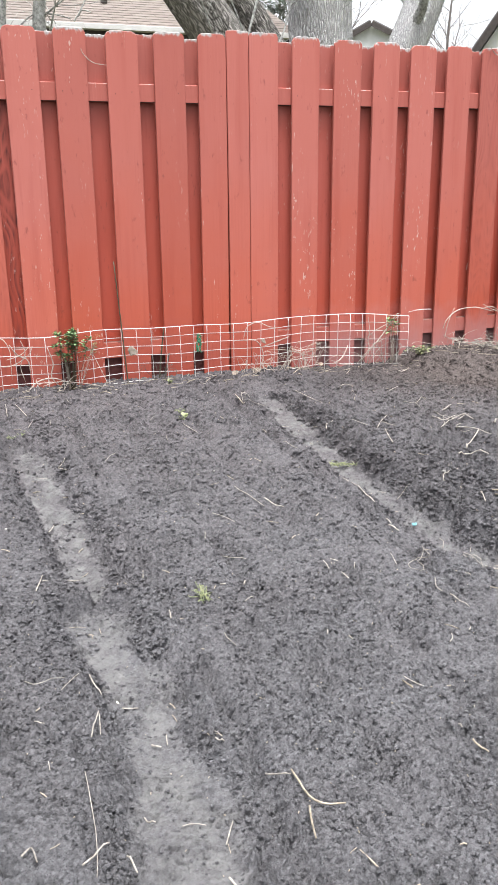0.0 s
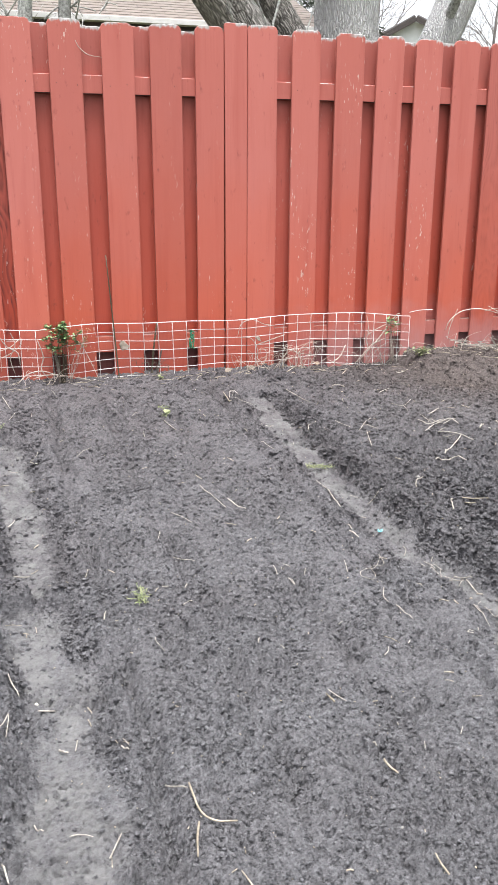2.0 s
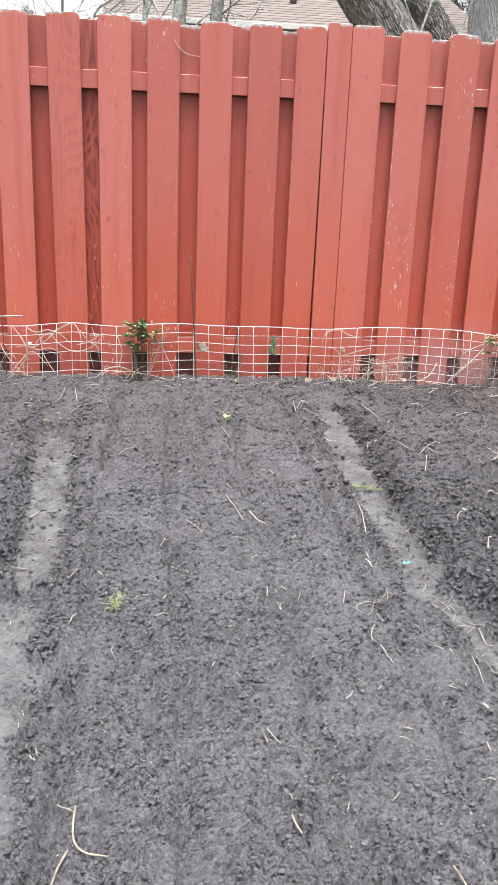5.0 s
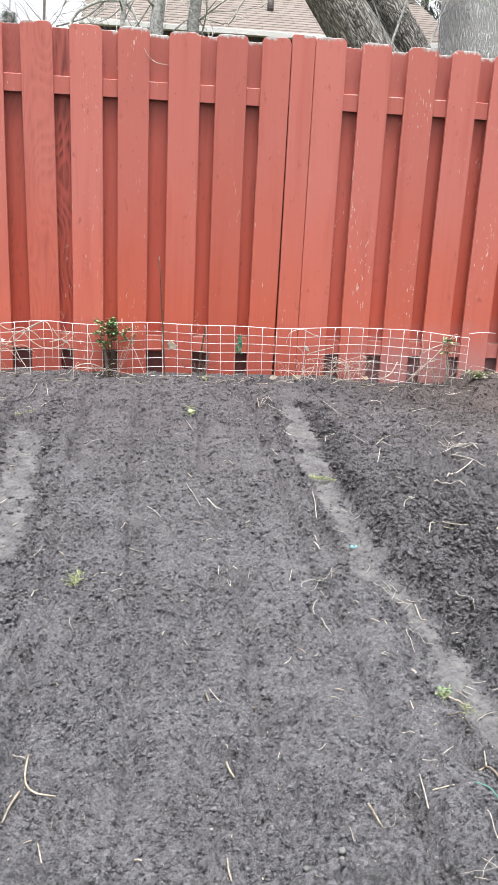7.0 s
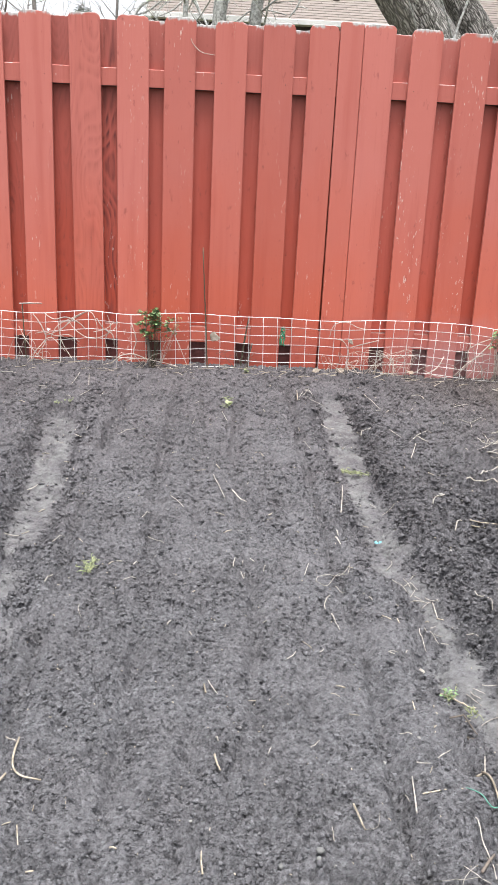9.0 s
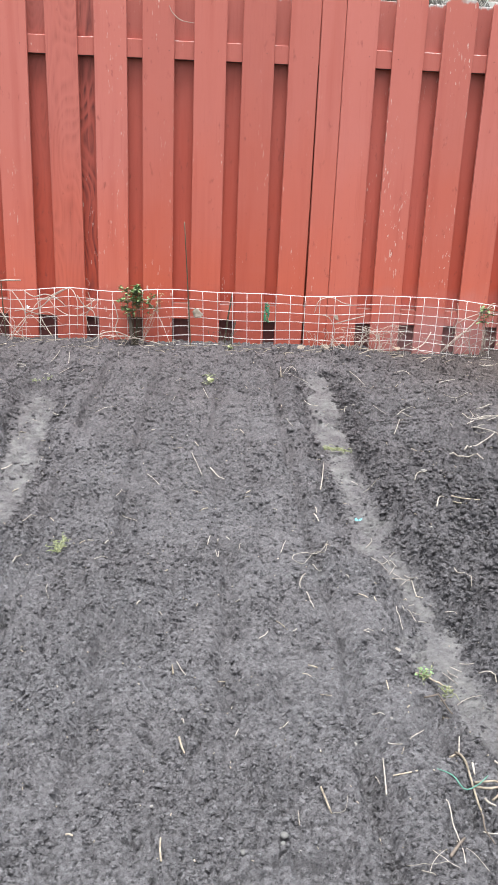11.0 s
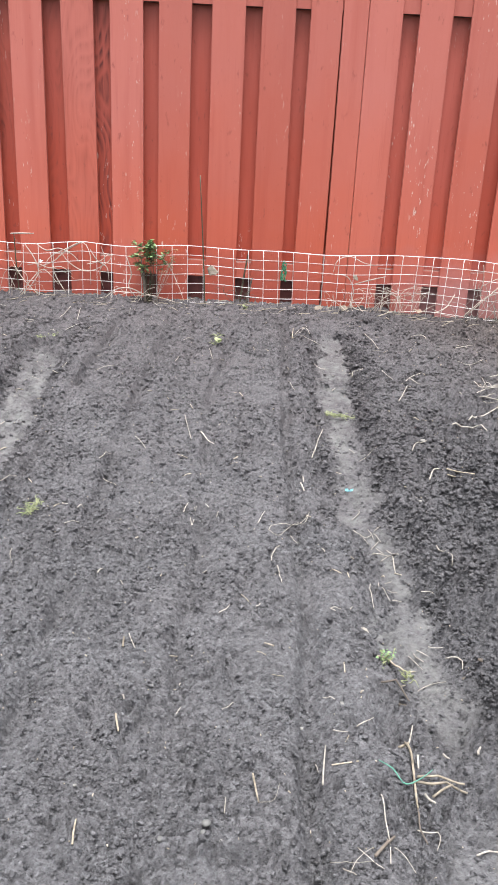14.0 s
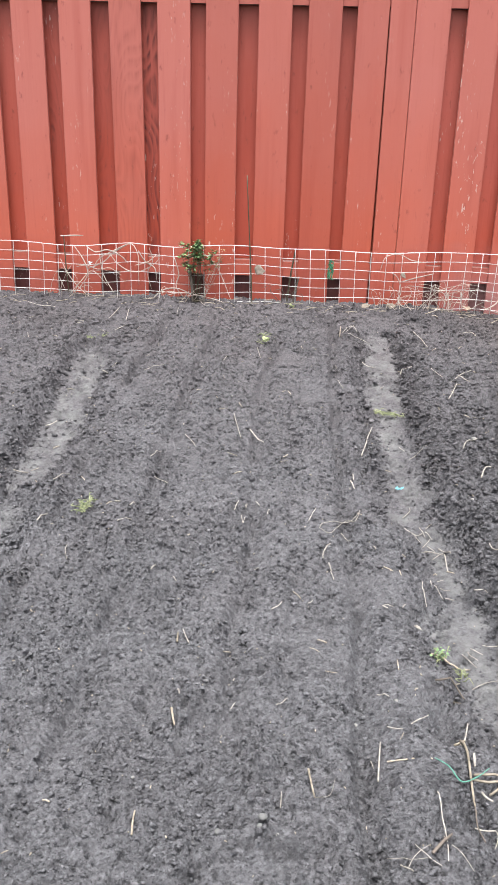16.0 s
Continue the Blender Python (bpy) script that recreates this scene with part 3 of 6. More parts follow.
def make_clods(name, label, count, spread, sizes, level, rng, bunch=1):
    """Loose crumbs and clods of soil, half sunk, joined into one mesh of kind stuff."""
    if level:
        bm = bmesh.new()
        bmesh.ops.create_icosphere(bm, subdivisions=level, radius=1.0)
        base = np.array([v.co[:] for v in bm.verts])
        tri = np.array([[v.index for v in f.verts] for f in bm.faces])
        bm.free()
    else:
        # an angular crumb of six corners
        base = np.array([(1, 0, 0.1), (0.1, 1, 0), (-1, 0.2, 0), (0, -1, 0.2), (0.2, 0.1, 1), (0, 0, -1.0)])
        tri = np.array([(0, 1, 4), (1, 2, 4), (2, 3, 4), (3, 0, 4), (1, 0, 5), (2, 1, 5), (3, 2, 5), (0, 3, 5)])
    p = spread(count, rng)
    n = len(p)
    r = sizes[0] * (sizes[1] / sizes[0]) ** (rng.random(n) ** 1.9)
    up = rng.uniform(-0.1, 0.55, n)
    if bunch > 1:
        p, r = np.repeat(p, bunch, 0), np.repeat(r, bunch)
        n = len(p)
        p = p + rng.normal(0, 0.62, (n, 2)) * r[:, None]
        up = rng.uniform(0.0, 0.7, n)
        r = r * rng.uniform(0.30, 0.75, n)
    r = r * np.interp(p[:, 1], [1.2, 1.9, 2.7, 5.4], [0.66, 0.72, 0.95, 1.2])
    lump = 1 + rng.uniform(-0.55, 0.45, (n, len(base), 1))
    spin = rng.uniform(0, 2 * np.pi, n)
    shape = rng.uniform(0.55, 1.35, (n, 1, 3)) * np.array([1, 1, 0.7])
    v = base[None] * lump * shape * r[:, None, None]
    c, s = np.cos(spin)[:, None], np.sin(spin)[:, None]
    x = v[..., 0] * c - v[..., 1] * s + p[:, 0:1]
    y = v[..., 0] * s + v[..., 1] * c + p[:, 1:2]
    z = v[..., 2] + (lie(p[:, 0], p[:, 1]) + crumbs(p[:, 0], p[:, 1]) + up * r)[:, None]
    verts = np.stack([x, y, z], 2).reshape(-1, 3)
    faces = (tri[None] + (np.arange(n) * len(base))[:, None, None]).reshape(-1, 3)
    me = bpy.data.meshes.new(name)
    me.vertices.add(len(verts))
    me.vertices.foreach_set("co", verts.ravel())
    me.loops.add(faces.size)
    me.loops.foreach_set("vertex_index", faces.ravel())
    me.polygons.add(len(faces))
    me.polygons.foreach_set("loop_start", np.arange(len(faces)) * 3)
    me.update(calc_edges=True)
    me.materials.append(CLOD)
    return tagged(new(name, me), label, "soil", kind="stuff")


def over_beds(n, rng):
    """Crumbs over the raked bed and the beds beside it, in drifts, fewest on the trodden paths."""
    y = 1.2 + 4.15 * rng.random(n) ** 1.5
    x = -0.95 + rng.uniform(-1, 1, n) * (0.72 + 0.42 * (y - 1.2))
    keep = (rng.random(n) > 0.82 * path_mask(x, y)) & (rng.random(n) < 0.62 + 0.5 * lattice(x, y, 0.12, 8) + 0.3 * lattice(x, y, 0.33, 10))
    return np.stack([x[keep], y[keep]], 1)


def over_rough(n, rng):
    """On the rough bed, and along the broken edges of the paths."""
    m = n // 3
    x, y = rng.uniform(-0.36, 1.9, n - m), rng.uniform(1.3, 5.3, n - m)
    ye = rng.uniform(1.3, 4.9, m)
    a, b, c, d = path_edges(ye)
    side = rng.integers(0, 4, m)
    side = np.where(rng.random(m) < 0.3, 3, side)
    off = np.abs(rng.normal(0.0, 0.05, m))
    xe = np.where(side == 0, a - off, np.where(side == 1, b + off, np.where(side == 2, c - off, d + off)))
    x, y = np.concatenate([x, xe]), np.concatenate([y, ye])
    keep = (rng.random(n) > 0.72 * smooth(3.5, 4.1, y) * (x > -0.3)) & (rng.random(n) > 0.9 * path_mask(x, y)) & (x < np.interp(y, [1.25, 5.5], [-0.15, 2.5]))
    return np.stack([x[keep], y[keep]], 1)


def over_mound(n, rng):
    """Heaped together on the rough bed beside the path."""
    p = np.stack([rng.normal(0.03, 0.17, n), rng.normal(2.98, 0.20, n)], 1)
    q = np.stack([rng.normal(-0.22, 0.07, n), rng.uniform(2.5, 4.3, n)], 1)
    return np.where(rng.random((n, 1)) < 0.84, p, q)


make_clods("soil_crumbs", "fine dark crumbs of soil on the raked beds", 205000, over_beds, (0.0024, 0.0098), 0, np.random.default_rng(3))
make_clods("soil_mound", "big damp clods heaped on the rough bed", 800, over_mound, (0.009, 0.021), 0, np.random.default_rng(6), 16)
make_clods("soil_clods", "larger dark clods on the rough bed and path edges", 8500, over_rough, (0.005, 0.019), 0, np.random.default_rng(4), 8)


# ---- the red fence ----
FRONT, THICK, RAIL = 5.45, 0.019, 0.042
fence = thing("fence", "red painted board fence with staggered dog-eared boards, paint peeling", "fence", (0, FRONT, 0))


def board_mesh(width, height, ear, rng, paint=None):
    """A dog-eared board with its top at the origin, slightly bowed and rounded at its edges."""
    bm = bmesh.new()
    w = width / 2
    outline = [(-w, -height), (w, -height), (w, -height * 0.66), (w, -height * 0.33), (w, -ear), (w - ear * 0.35, -ear * 0.35), (w - ear, -0.001), *[(w * q, rng.uniform(-0.0045, 0.0015)) for q in (0.55, 0.42, 0.2, 0.08, -0.1, -0.25, -0.45, -0.55)], (-w + ear, -0.001), (-w + ear * 0.35, -ear * 0.35), (-w, -ear), (-w, -height * 0.33), (-w, -height * 0.66)]
    bow = rng.uniform(-0.0035, 0.0035)
    pts = [(x + bow * math.sin(math.pi * -z / height), z) for x, z in outline]
    front = [bm.verts.new((x, 0, z)) for x, z in pts]
    f = bm.faces.new(front)
    back = bmesh.ops.extrude_face_region(bm, geom=[f])["geom"]
    bmesh.ops.translate(bm, vec=(0, THICK, 0), verts=[v for v in back if isinstance(v, bmesh.types.BMVert)])
    bmesh.ops.recalc_face_normals(bm, faces=bm.faces)
    bmesh.ops.bevel(bm, geom=[e for e in bm.edges if abs(e.verts[0].co.y - e.verts[1].co.y) < 1e-6], offset=0.0022, segments=1, affect="EDGES")
    return finish("board", bm, paint or PAINT)


rngf = random.Random(8)
right_edges = [-2.80, -2.545, -2.29, -2.035, -1.78, -1.522, -1.272, -1.0, -0.745, -0.511, -0.204, 0.051, 0.317, 0.563, 0.812, 1.056, 1.297, 1.543, 1.78, 2.02, 2.40, 2.65, 2.90]
widths, leans = {9: 0.158, 10: 0.172}, {4: -0.55, 9: 0.24, 10: 0.0}
tops = {9: 1.952, 10: 1.968, 11: 1.958, 12: 1.952}
for k, edge in enumerate(right_edges):
    width = widths.get(k, 0.168 + rngf.uniform(-0.003, 0.003))
    top = tops.get(k, 1.946 + rngf.uniform(-0.006, 0.006))
    foot = 0.02 + rngf.uniform(-0.01, 0.01)
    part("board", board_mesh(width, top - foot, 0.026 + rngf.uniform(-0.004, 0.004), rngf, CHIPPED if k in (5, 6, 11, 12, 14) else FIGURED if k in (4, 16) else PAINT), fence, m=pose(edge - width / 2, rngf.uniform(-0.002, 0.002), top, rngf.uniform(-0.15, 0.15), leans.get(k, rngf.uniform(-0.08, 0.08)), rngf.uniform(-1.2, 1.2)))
    if k + 1 < len(right_edges):
        nxt = right_edges[k + 1] - 0.168
        mid, gap = (edge + nxt) / 2, nxt - edge
        if 0.03 < gap < 0.115:
            top = 1.936 + rngf.uniform(-0.008, 0.006)
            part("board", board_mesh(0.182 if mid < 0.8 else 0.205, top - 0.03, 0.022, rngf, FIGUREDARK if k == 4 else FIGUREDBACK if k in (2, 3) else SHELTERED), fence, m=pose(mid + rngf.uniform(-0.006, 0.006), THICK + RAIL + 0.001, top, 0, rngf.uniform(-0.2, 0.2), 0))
# a narrow cover board over each post
for x in (-2.885, -0.4415, 2.09):
    top = 1.974
    part("cover_board", board_mesh(0.128, top - 0.02, 0.012, rngf), fence, "narrow board over the fence post", pose(x, 0.006, top, 0, 0.0, 0))
    bm = box(bmesh.new(), (-0.044, 0, -2.2), (0.044, 0.089, 0), 0.004)
    part("post", finish("post", bm, RAILPAINT), fence, m=pose(x, THICK + 0.040, 1.90))
for x0, x1 in ((-2.88, -0.445), (-0.440, 2.088), (-4.4, -2.89), (2.092, 3.6)):
    for z in (1.603, 0.226):
        bm = box(bmesh.new(), (x0, THICK + 0.0005, -0.092), (x1, THICK + RAIL, 0), 0.003)
        part("rail", finish("rail", bm, RAILPAINT if z > 1 else LOWRAILPAINT), fence, m=pose(0, 0, z + 0.088))
# boards of the run beyond what was laid out board by board
for sgn, start in ((-1, -3.06), (1, 3.16)):
    for i in range(5):
        x = start + sgn * 0.255 * i
        part("board", board_mesh(0.168, 1.92, 0.026, rngf), fence, m=pose(x, 0, 1.945))
        part("board", board_mesh(0.17, 1.9, 0.022, rngf), fence, m=pose(x + sgn * 0.127, THICK + RAIL + 0.001, 1.935))
part("board", board_mesh(0.14, 1.88, 0.022, rngf), fence, m=pose(2.195, THICK + RAIL + 0.003, 1.93))
part("board", board_mesh(0.15, 1.88, 0.022, rngf), fence, m=pose(-0.55, THICK + RAIL + 0.003, 1.93))
# nail heads on the front boards at the top rail
bm = bmesh.new()
bmesh.ops.create_cone(bm, cap_ends=True, segments=8, radius1=0.0028, radius2=0.0022, depth=0.002, matrix=pose(0, 0, 0, 90))
nail = finish("nail", bm, NAIL)
for k, edge in enumerate(right_edges[1:20]):
    for off in (0.038, 0.13):
        if rngf.random() < 0.35:
            continue
        part("nail", nail, fence, m=pose(edge - off + rngf.uniform(-0.012, 0.012), -0.0025, 1.648 + rngf.uniform(-0.012, 0.012)))


# ---- low wire fence in front of it ----
wire_fence = thing("wire_fence", "low white-coated welded wire garden fence, a little buckled", "wire fence", (0, 5.385, 0))
MESH0, MESH1, CELL = -3.0, 0.665, 0.0838


def wire_sag(x, z):
    """How the wire panel buckles: sideways, to and fro, and up or down."""
    high = (z - 0.1) / 0.3
    dx = 0.006 * math.sin(5.1 * x + 2 * z) + 0.010 * high * math.sin(2.3 * x + 1)
    dy = 0.016 * high * math.sin(3.1 * x + 0.6) + 0.008 * math.sin(9.0 * x)
    dz = 0.007 * math.sin(4.3 * x + 0.8) + 0.004 * math.sin(11.0 * x + 9 * z) - 0.030 * smooth(0.0, 0.7, np.float64(x)) - 0.016 * (1 - smooth(-1.7, -0.9, np.float64(x)))
    if abs(x + 1.845) < 0.25:
        dz += 0.014 * (1 - abs(x + 1.845) / 0.25)
    return dx, dy, float(dz)


levels = [0.398 - 0.0515 * k for k in range(7)]
for k, z in enumerate(levels):
    n = int((MESH1 - MESH0) / 0.028)
    pts = []
    for i in range(n + 1):
        x = MESH0 + (MESH1 - MESH0) * i / n
        dx, dy, dz = wire_sag(x, z)
        pts.append((x, dy, z + dz))
    v, f = tube(pts, 0.0018 if k else 0.0022, 5)
    part("horizontal_wire", mesh_of("horizontal_wire", v, f, WIRE), wire_fence)
count = int((MESH1 - MESH0) / CELL)
for i in range(count + 1):
    x = MESH1 - CELL * i
    pts = []
    for j in range(9):
        z = 0.055 + (0.398 - 0.055) * j / 8
        dx, dy, dz = wire_sag(x, z)
        pts.append((x + dx, dy - 0.0036, z + dz))
    v, f = tube(pts, 0.0017, 5)
    part("vertical_wire", mesh_of("vertical_wire", v, f, WIRE), wire_fence)
# the free end of the top wire
v, f = tube(curve_points([(0.66, 0, 0.385), (0.74, 0.004, 0.395), (0.83, 0.01, 0.392)], 6), 0.002, 5)
part("loose_wire", mesh_of("loose_wire", v, f, WIRE), wire_fence)


# ---- houses and trees behind the fence ----
def make_house_a():
    h = thing("house", "low house with tan shingled roof and white gutter", "house", (0.6, 12.6, 0))
    bm = box(bmesh.new(), (-2.3, 0.55, 0), (2.1, 8.0, 2.85))
    part("wall", finish("wall", bm, BROWNWALL), h)
    # courses of shingles, each a step proud of the one above it
    pitch, rows = radians(30), 34
    bm = box(bmesh.new(), (-2.66, 0.0, -0.10), (2.38, 4.6, -0.012))
    roof = part("roof", finish("roof", bm, DARKTRIM), h, "roof of tan three-tab shingles", pose(0, -0.02, 3.10, 22))
    for k in range(rows):
        a, b = 0.14 * k, 0.14 * (k + 1) + 0.03
        verts = [(x, s, lift) for s, lift in ((a, 0.008), (b, 0.003), (a, 0.0), (b, 0.0)) for x in (-2.68, 2.4)]
        faces = [(0, 1, 3, 2), (4, 5, 1, 0), (4, 6, 7, 5), (2, 3, 7, 6), (0, 2, 6, 4), (1, 5, 7, 3)]
        part("shingle_course", mesh_of("shingle_course", verts, faces, SHINGLE, False), roof)
    bm = bmesh.new()
    for a, b in (((-2.70, -0.13, 3.035), (2.42, -0.118, 3.10)), ((-2.70, -0.118, 3.035), (2.42, 0.0, 3.046)), ((-2.70, -0.012, 3.046), (2.42, 0.0, 3.09))):
        box(bm, a, b, 0.004)
    part("gutter", finish("gutter", bm, WHITE), h, "white metal gutter")
    bm = box(bmesh.new(), (-2.66, 0.004, 2.86), (2.38, 0.03, 3.03))
    part("fascia", finish("fascia", bm, DARKTRIM), h)
    bm = box(bmesh.new(), (-2.66, 0.03, 2.86), (2.38, 0.55, 2.885))
    part("soffit", finish("soffit", bm, DARKTRIM), h)
    bm = bmesh.new()
    bmesh.ops.create_cone(bm, cap_ends=True, segments=12, radius1=0.05, radius2=0.045, depth=0.3, matrix=pose(-0.1, 1.1, 3.60))
    part("vent_pipe", finish("vent_pipe", bm, DARKTRIM, True), h)


def make_gable_house(name, label, at, half, wall_h, rise, depth, wall, trim, roof_mat, windows, turn=0):
    h = thing(name, label, "house", at)
    h.rotation_euler = (0, 0, radians(turn))
    v = [(-half, 0, 0), (half, 0, 0), (half, 0, wall_h), (0, 0, wall_h + rise), (-half, 0, wall_h)]
    verts = v + [(x, depth, z) for x, y, z in v]
    faces = [(0, 1, 2, 3, 4), (9, 8, 7, 6, 5)] + [(i, i + 5, (i + 1) % 5 + 5, (i + 1) % 5) for i in range(5)]
    part("wall", mesh_of("wall", verts, faces, wall, False), h)
    slope = math.hypot(half + 0.4, rise * (half + 0.4) / half)
    ang = math.degrees(math.atan2(rise, half))
    for sgn in (-1, 1):
        bm = box(bmesh.new(), (0, -0.45, 0.03), (slope, depth + 0.3, 0.16), 0.01)
        roof = part("roof", finish("roof", bm, roof_mat), h, m=pose(0, 0, wall_h + rise) @ (pose(0, 0, 0, 0, ang) if sgn > 0 else Matrix.Rotation(math.pi, 4, "Z") @ Matrix.Translation((0, -depth - 0.15 + 0.3, 0)) @ pose(0, 0, 0, 0, ang)))
        bm = box(bmesh.new(), (0.0, -0.50, -0.12), (slope, -0.452, 0.10), 0.005) if sgn > 0 else box(bmesh.new(), (0.0, depth + 0.452 - 0.15, -0.12), (slope, depth + 0.50 - 0.15, 0.10), 0.005)
        part("rake_board", finish("rake_board", bm, trim), roof)
    for x, z, w, t in windows:
        win = new("window")
        win.parent = h
        win.location = (x, 0, z)
        for a, b in (((-w / 2 - 0.09, -0.05, -t / 2 - 0.09), (-w / 2, 0.02, t / 2 + 0.09)), ((w / 2, -0.05, -t / 2 - 0.09), (w / 2 + 0.09, 0.02, t / 2 + 0.09)), ((-w / 2, -0.05, t / 2), (w / 2, 0.02, t / 2 + 0.09)), ((-w / 2, -0.05, -t / 2 - 0.09), (w / 2, 0.02, -t / 2)), ((-w / 2, -0.04, -0.025), (w / 2, 0.02, 0.025))):
            bm = box(bmesh.new(), a, b, 0.006)
            part("frame", finish("frame", bm, WHITE), win)
        bm = box(bmesh.new(), (-w / 2, -0.012, -t / 2), (w / 2, -0.004, t / 2))
        part("pane", finish("pane", bm, DARKGLASS), win)
    return h


make_house_a()
make_gable_house("house", "white stucco gabled house with narrow attic window and dark trim", (16.24, 25.0, 0), 2.6, 3.75, 3.5, 8, STUCCO, DARKTRIM, GREYROOF, [(-0.15, 5.72, 0.30, 0.80)], -52)
make_gable_house("house", "small far house with a dark-edged gable roof", (17.4, 38.0, 0), 1.9, 6.75, 0.95, 7, STUCCO, DARKTRIM, GREYROOF, [], -30)


def trunk_mesh(name, points, radii, material, seed, sides=40, steps=60, ridge=0.05):
    """A trunk with ridged, uneven bark."""
    rng = random.Random(seed)
    pts = curve_points(points, steps)
    rr = [float(np.interp(i / (steps - 1), np.linspace(0, 1, len(radii)), radii)) for i in range(steps)]
    v, f = tube(pts, rr, sides)
    out = []
    off = Vector((seed * 3.1, 0, 0))
    for i, p in enumerate(v):
        c = pts[i // sides]
        d = p - c
        a = (i % sides) / sides * 2 * math.pi
        s = noise.noise(Vector((math.cos(a) * 3.2, math.sin(a) * 3.2, c.z * 0.9)) + off)
        t = noise.noise(Vector((math.cos(a) * 11, math.sin(a) * 11, c.z * 3.5)) + off)
        out.append(c + d * (1 + 0.10 * s + ridge * t))
    return mesh_of(name, out, f, material)


def branch(rng, start, way, length, radius, level, pieces, droop=0.0):
    """A crooked limb that splits again and again."""
    n = max(4, int(length / 0.22)) if level > 1 else max(3, int(length / 0.16))
    n = min(n, 9)
    pts, p, w = [Vector(start)], Vector(start), Vector(way).normalized()
    for i in range(n):
        w = (w + Vector((rng.gauss(0, 0.13), rng.gauss(0, 0.13), rng.gauss(0, 0.10) - droop))).normalized()
        p = p + w * (length / n)
        pts.append(p.copy())
    pieces.append(tube(pts, [radius * (1 - 0.65 * i / n) for i in range(n + 1)], 7 if radius > 0.03 else 4))
    if level <= 0:
        return
    for i in range(rng.randint(3, 5)):
        k = rng.randint(max(1, n // 3), n)
        d = (pts[k] - pts[k - 1]).normalized()
        out = Vector((rng.gauss(0, 1), rng.gauss(0, 1), rng.gauss(0.25, 0.7))).normalized()
        branch(rng, pts[k], d * 0.75 + out * 0.75, length * rng.uniform(0.45, 0.7), radius * rng.uniform(0.35, 0.55), level - 1, pieces, droop)


def bare_tree(label, at, points, radii, material, seed, limbs, level, limb_len, twig=None, spread=0.6, sides=28, ridge=0.05, low=0.35, limb_radius=0.30):
    t = thing("tree", label, "tree", at)
    part("trunk", trunk_mesh("trunk", points, radii, material, seed, sides, ridge=ridge), t)
    rng = random.Random(seed)
    pts = curve_points(points, 40)
    pieces = []
    for i in range(limbs):
        k = int(40 * (low + (0.98 - low) * i / max(1, limbs - 1)))
        k = min(k, 39)
        a = rng.uniform(0, 2 * math.pi)
        rad = float(np.interp(k / 39, np.linspace(0, 1, len(radii)), radii))
        pieces = []
        branch(rng, pts[k], Vector((math.cos(a) * spread, math.sin(a) * spread, 0.7)), limb_len * rng.uniform(0.7, 1.2), max(0.012, rad * limb_radius), level, pieces)
        v, f = join(pieces)
        part("limb", mesh_of("limb", v, f, twig or TWIG), t)
    return t


# the old leaning tree with two stems, and its neighbours
lean = thing("tree", "old leaning tree with two furrowed grey-brown stems", "tree", (1.9, 10.4, 0))
part("trunk", trunk_mesh("trunk", [(0.35, 0.1, -0.1), (0.02, 0, 1.3), (-0.50, -0.1, 2.2), (-0.95, -0.15, 2.78), (-1.6, -0.2, 3.6), (-2.9, -0.2, 5.4)], [0.40, 0.33, 0.285, 0.265, 0.25, 0.2], BARK, 2, 56, 90, 0.06), lean)
part("trunk", trunk_mesh("trunk", [(0.55, 0.3, -0.1), (0.38, 0.25, 1.4), (0.06, 0.2, 2.3), (-0.27, 0.18, 2.80), (-0.76, 0.15, 3.5), (-1.6, 0.1, 5.2)], [0.34, 0.25, 0.20, 0.18, 0.17, 0.14], BARK, 3, 44, 80, 0.06), lean)
rngt = random.Random(21)
pieces = []
for s, w, l, r in (((-0.72, -0.42, 2.3), (0.25, -0.1, 1), 1.6, 0.02), ((-0.45, -0.3, 2.2), (-0.35, -0.1, 1), 1.4, 0.014), ((-0.3, -0.25, 2.3), (0.5, 0, 1), 1.3, 0.014), ((-1.0, -0.42, 2.6), (-0.5, -0.2, 1), 1.2, 0.010), ((0.0, -0.2, 2.2), (0.45, -0.1, 1), 1.5, 0.016)):
    pieces = []
    branch(rngt, s, w, l, r, 2, pieces)
    v, f = join(pieces)
    part("limb", mesh_of("limb", v, f, LICHEN), lean, "pale thin sucker")

bare_tree("stout upright tree with pale grey bark", (2.33, 10.45, 0), [(0, 0, -0.1), (0.02, 0, 1.5), (0, 0, 3.0), (-0.05, 0, 4.6), (-0.1, 0.1, 7.5)], [0.46, 0.37, 0.35, 0.33, 0.25], PALEBARK, 5, 7, 2, 2.4, LICHEN, sides=48, low=0.55)
bare_tree("leaning tree with grey-green ridged bark", (4.15, 12.4, 0), [(-0.35, 0, -0.1), (0.1, 0, 1.7), (0.35, 0, 2.8), (0.72, 0, 3.7), (1.6, 0, 6.2)], [0.36, 0.29, 0.275, 0.26, 0.2], PALEBARK, 6, 7, 2, 2.2, LICHEN, sides=44, low=0.55)
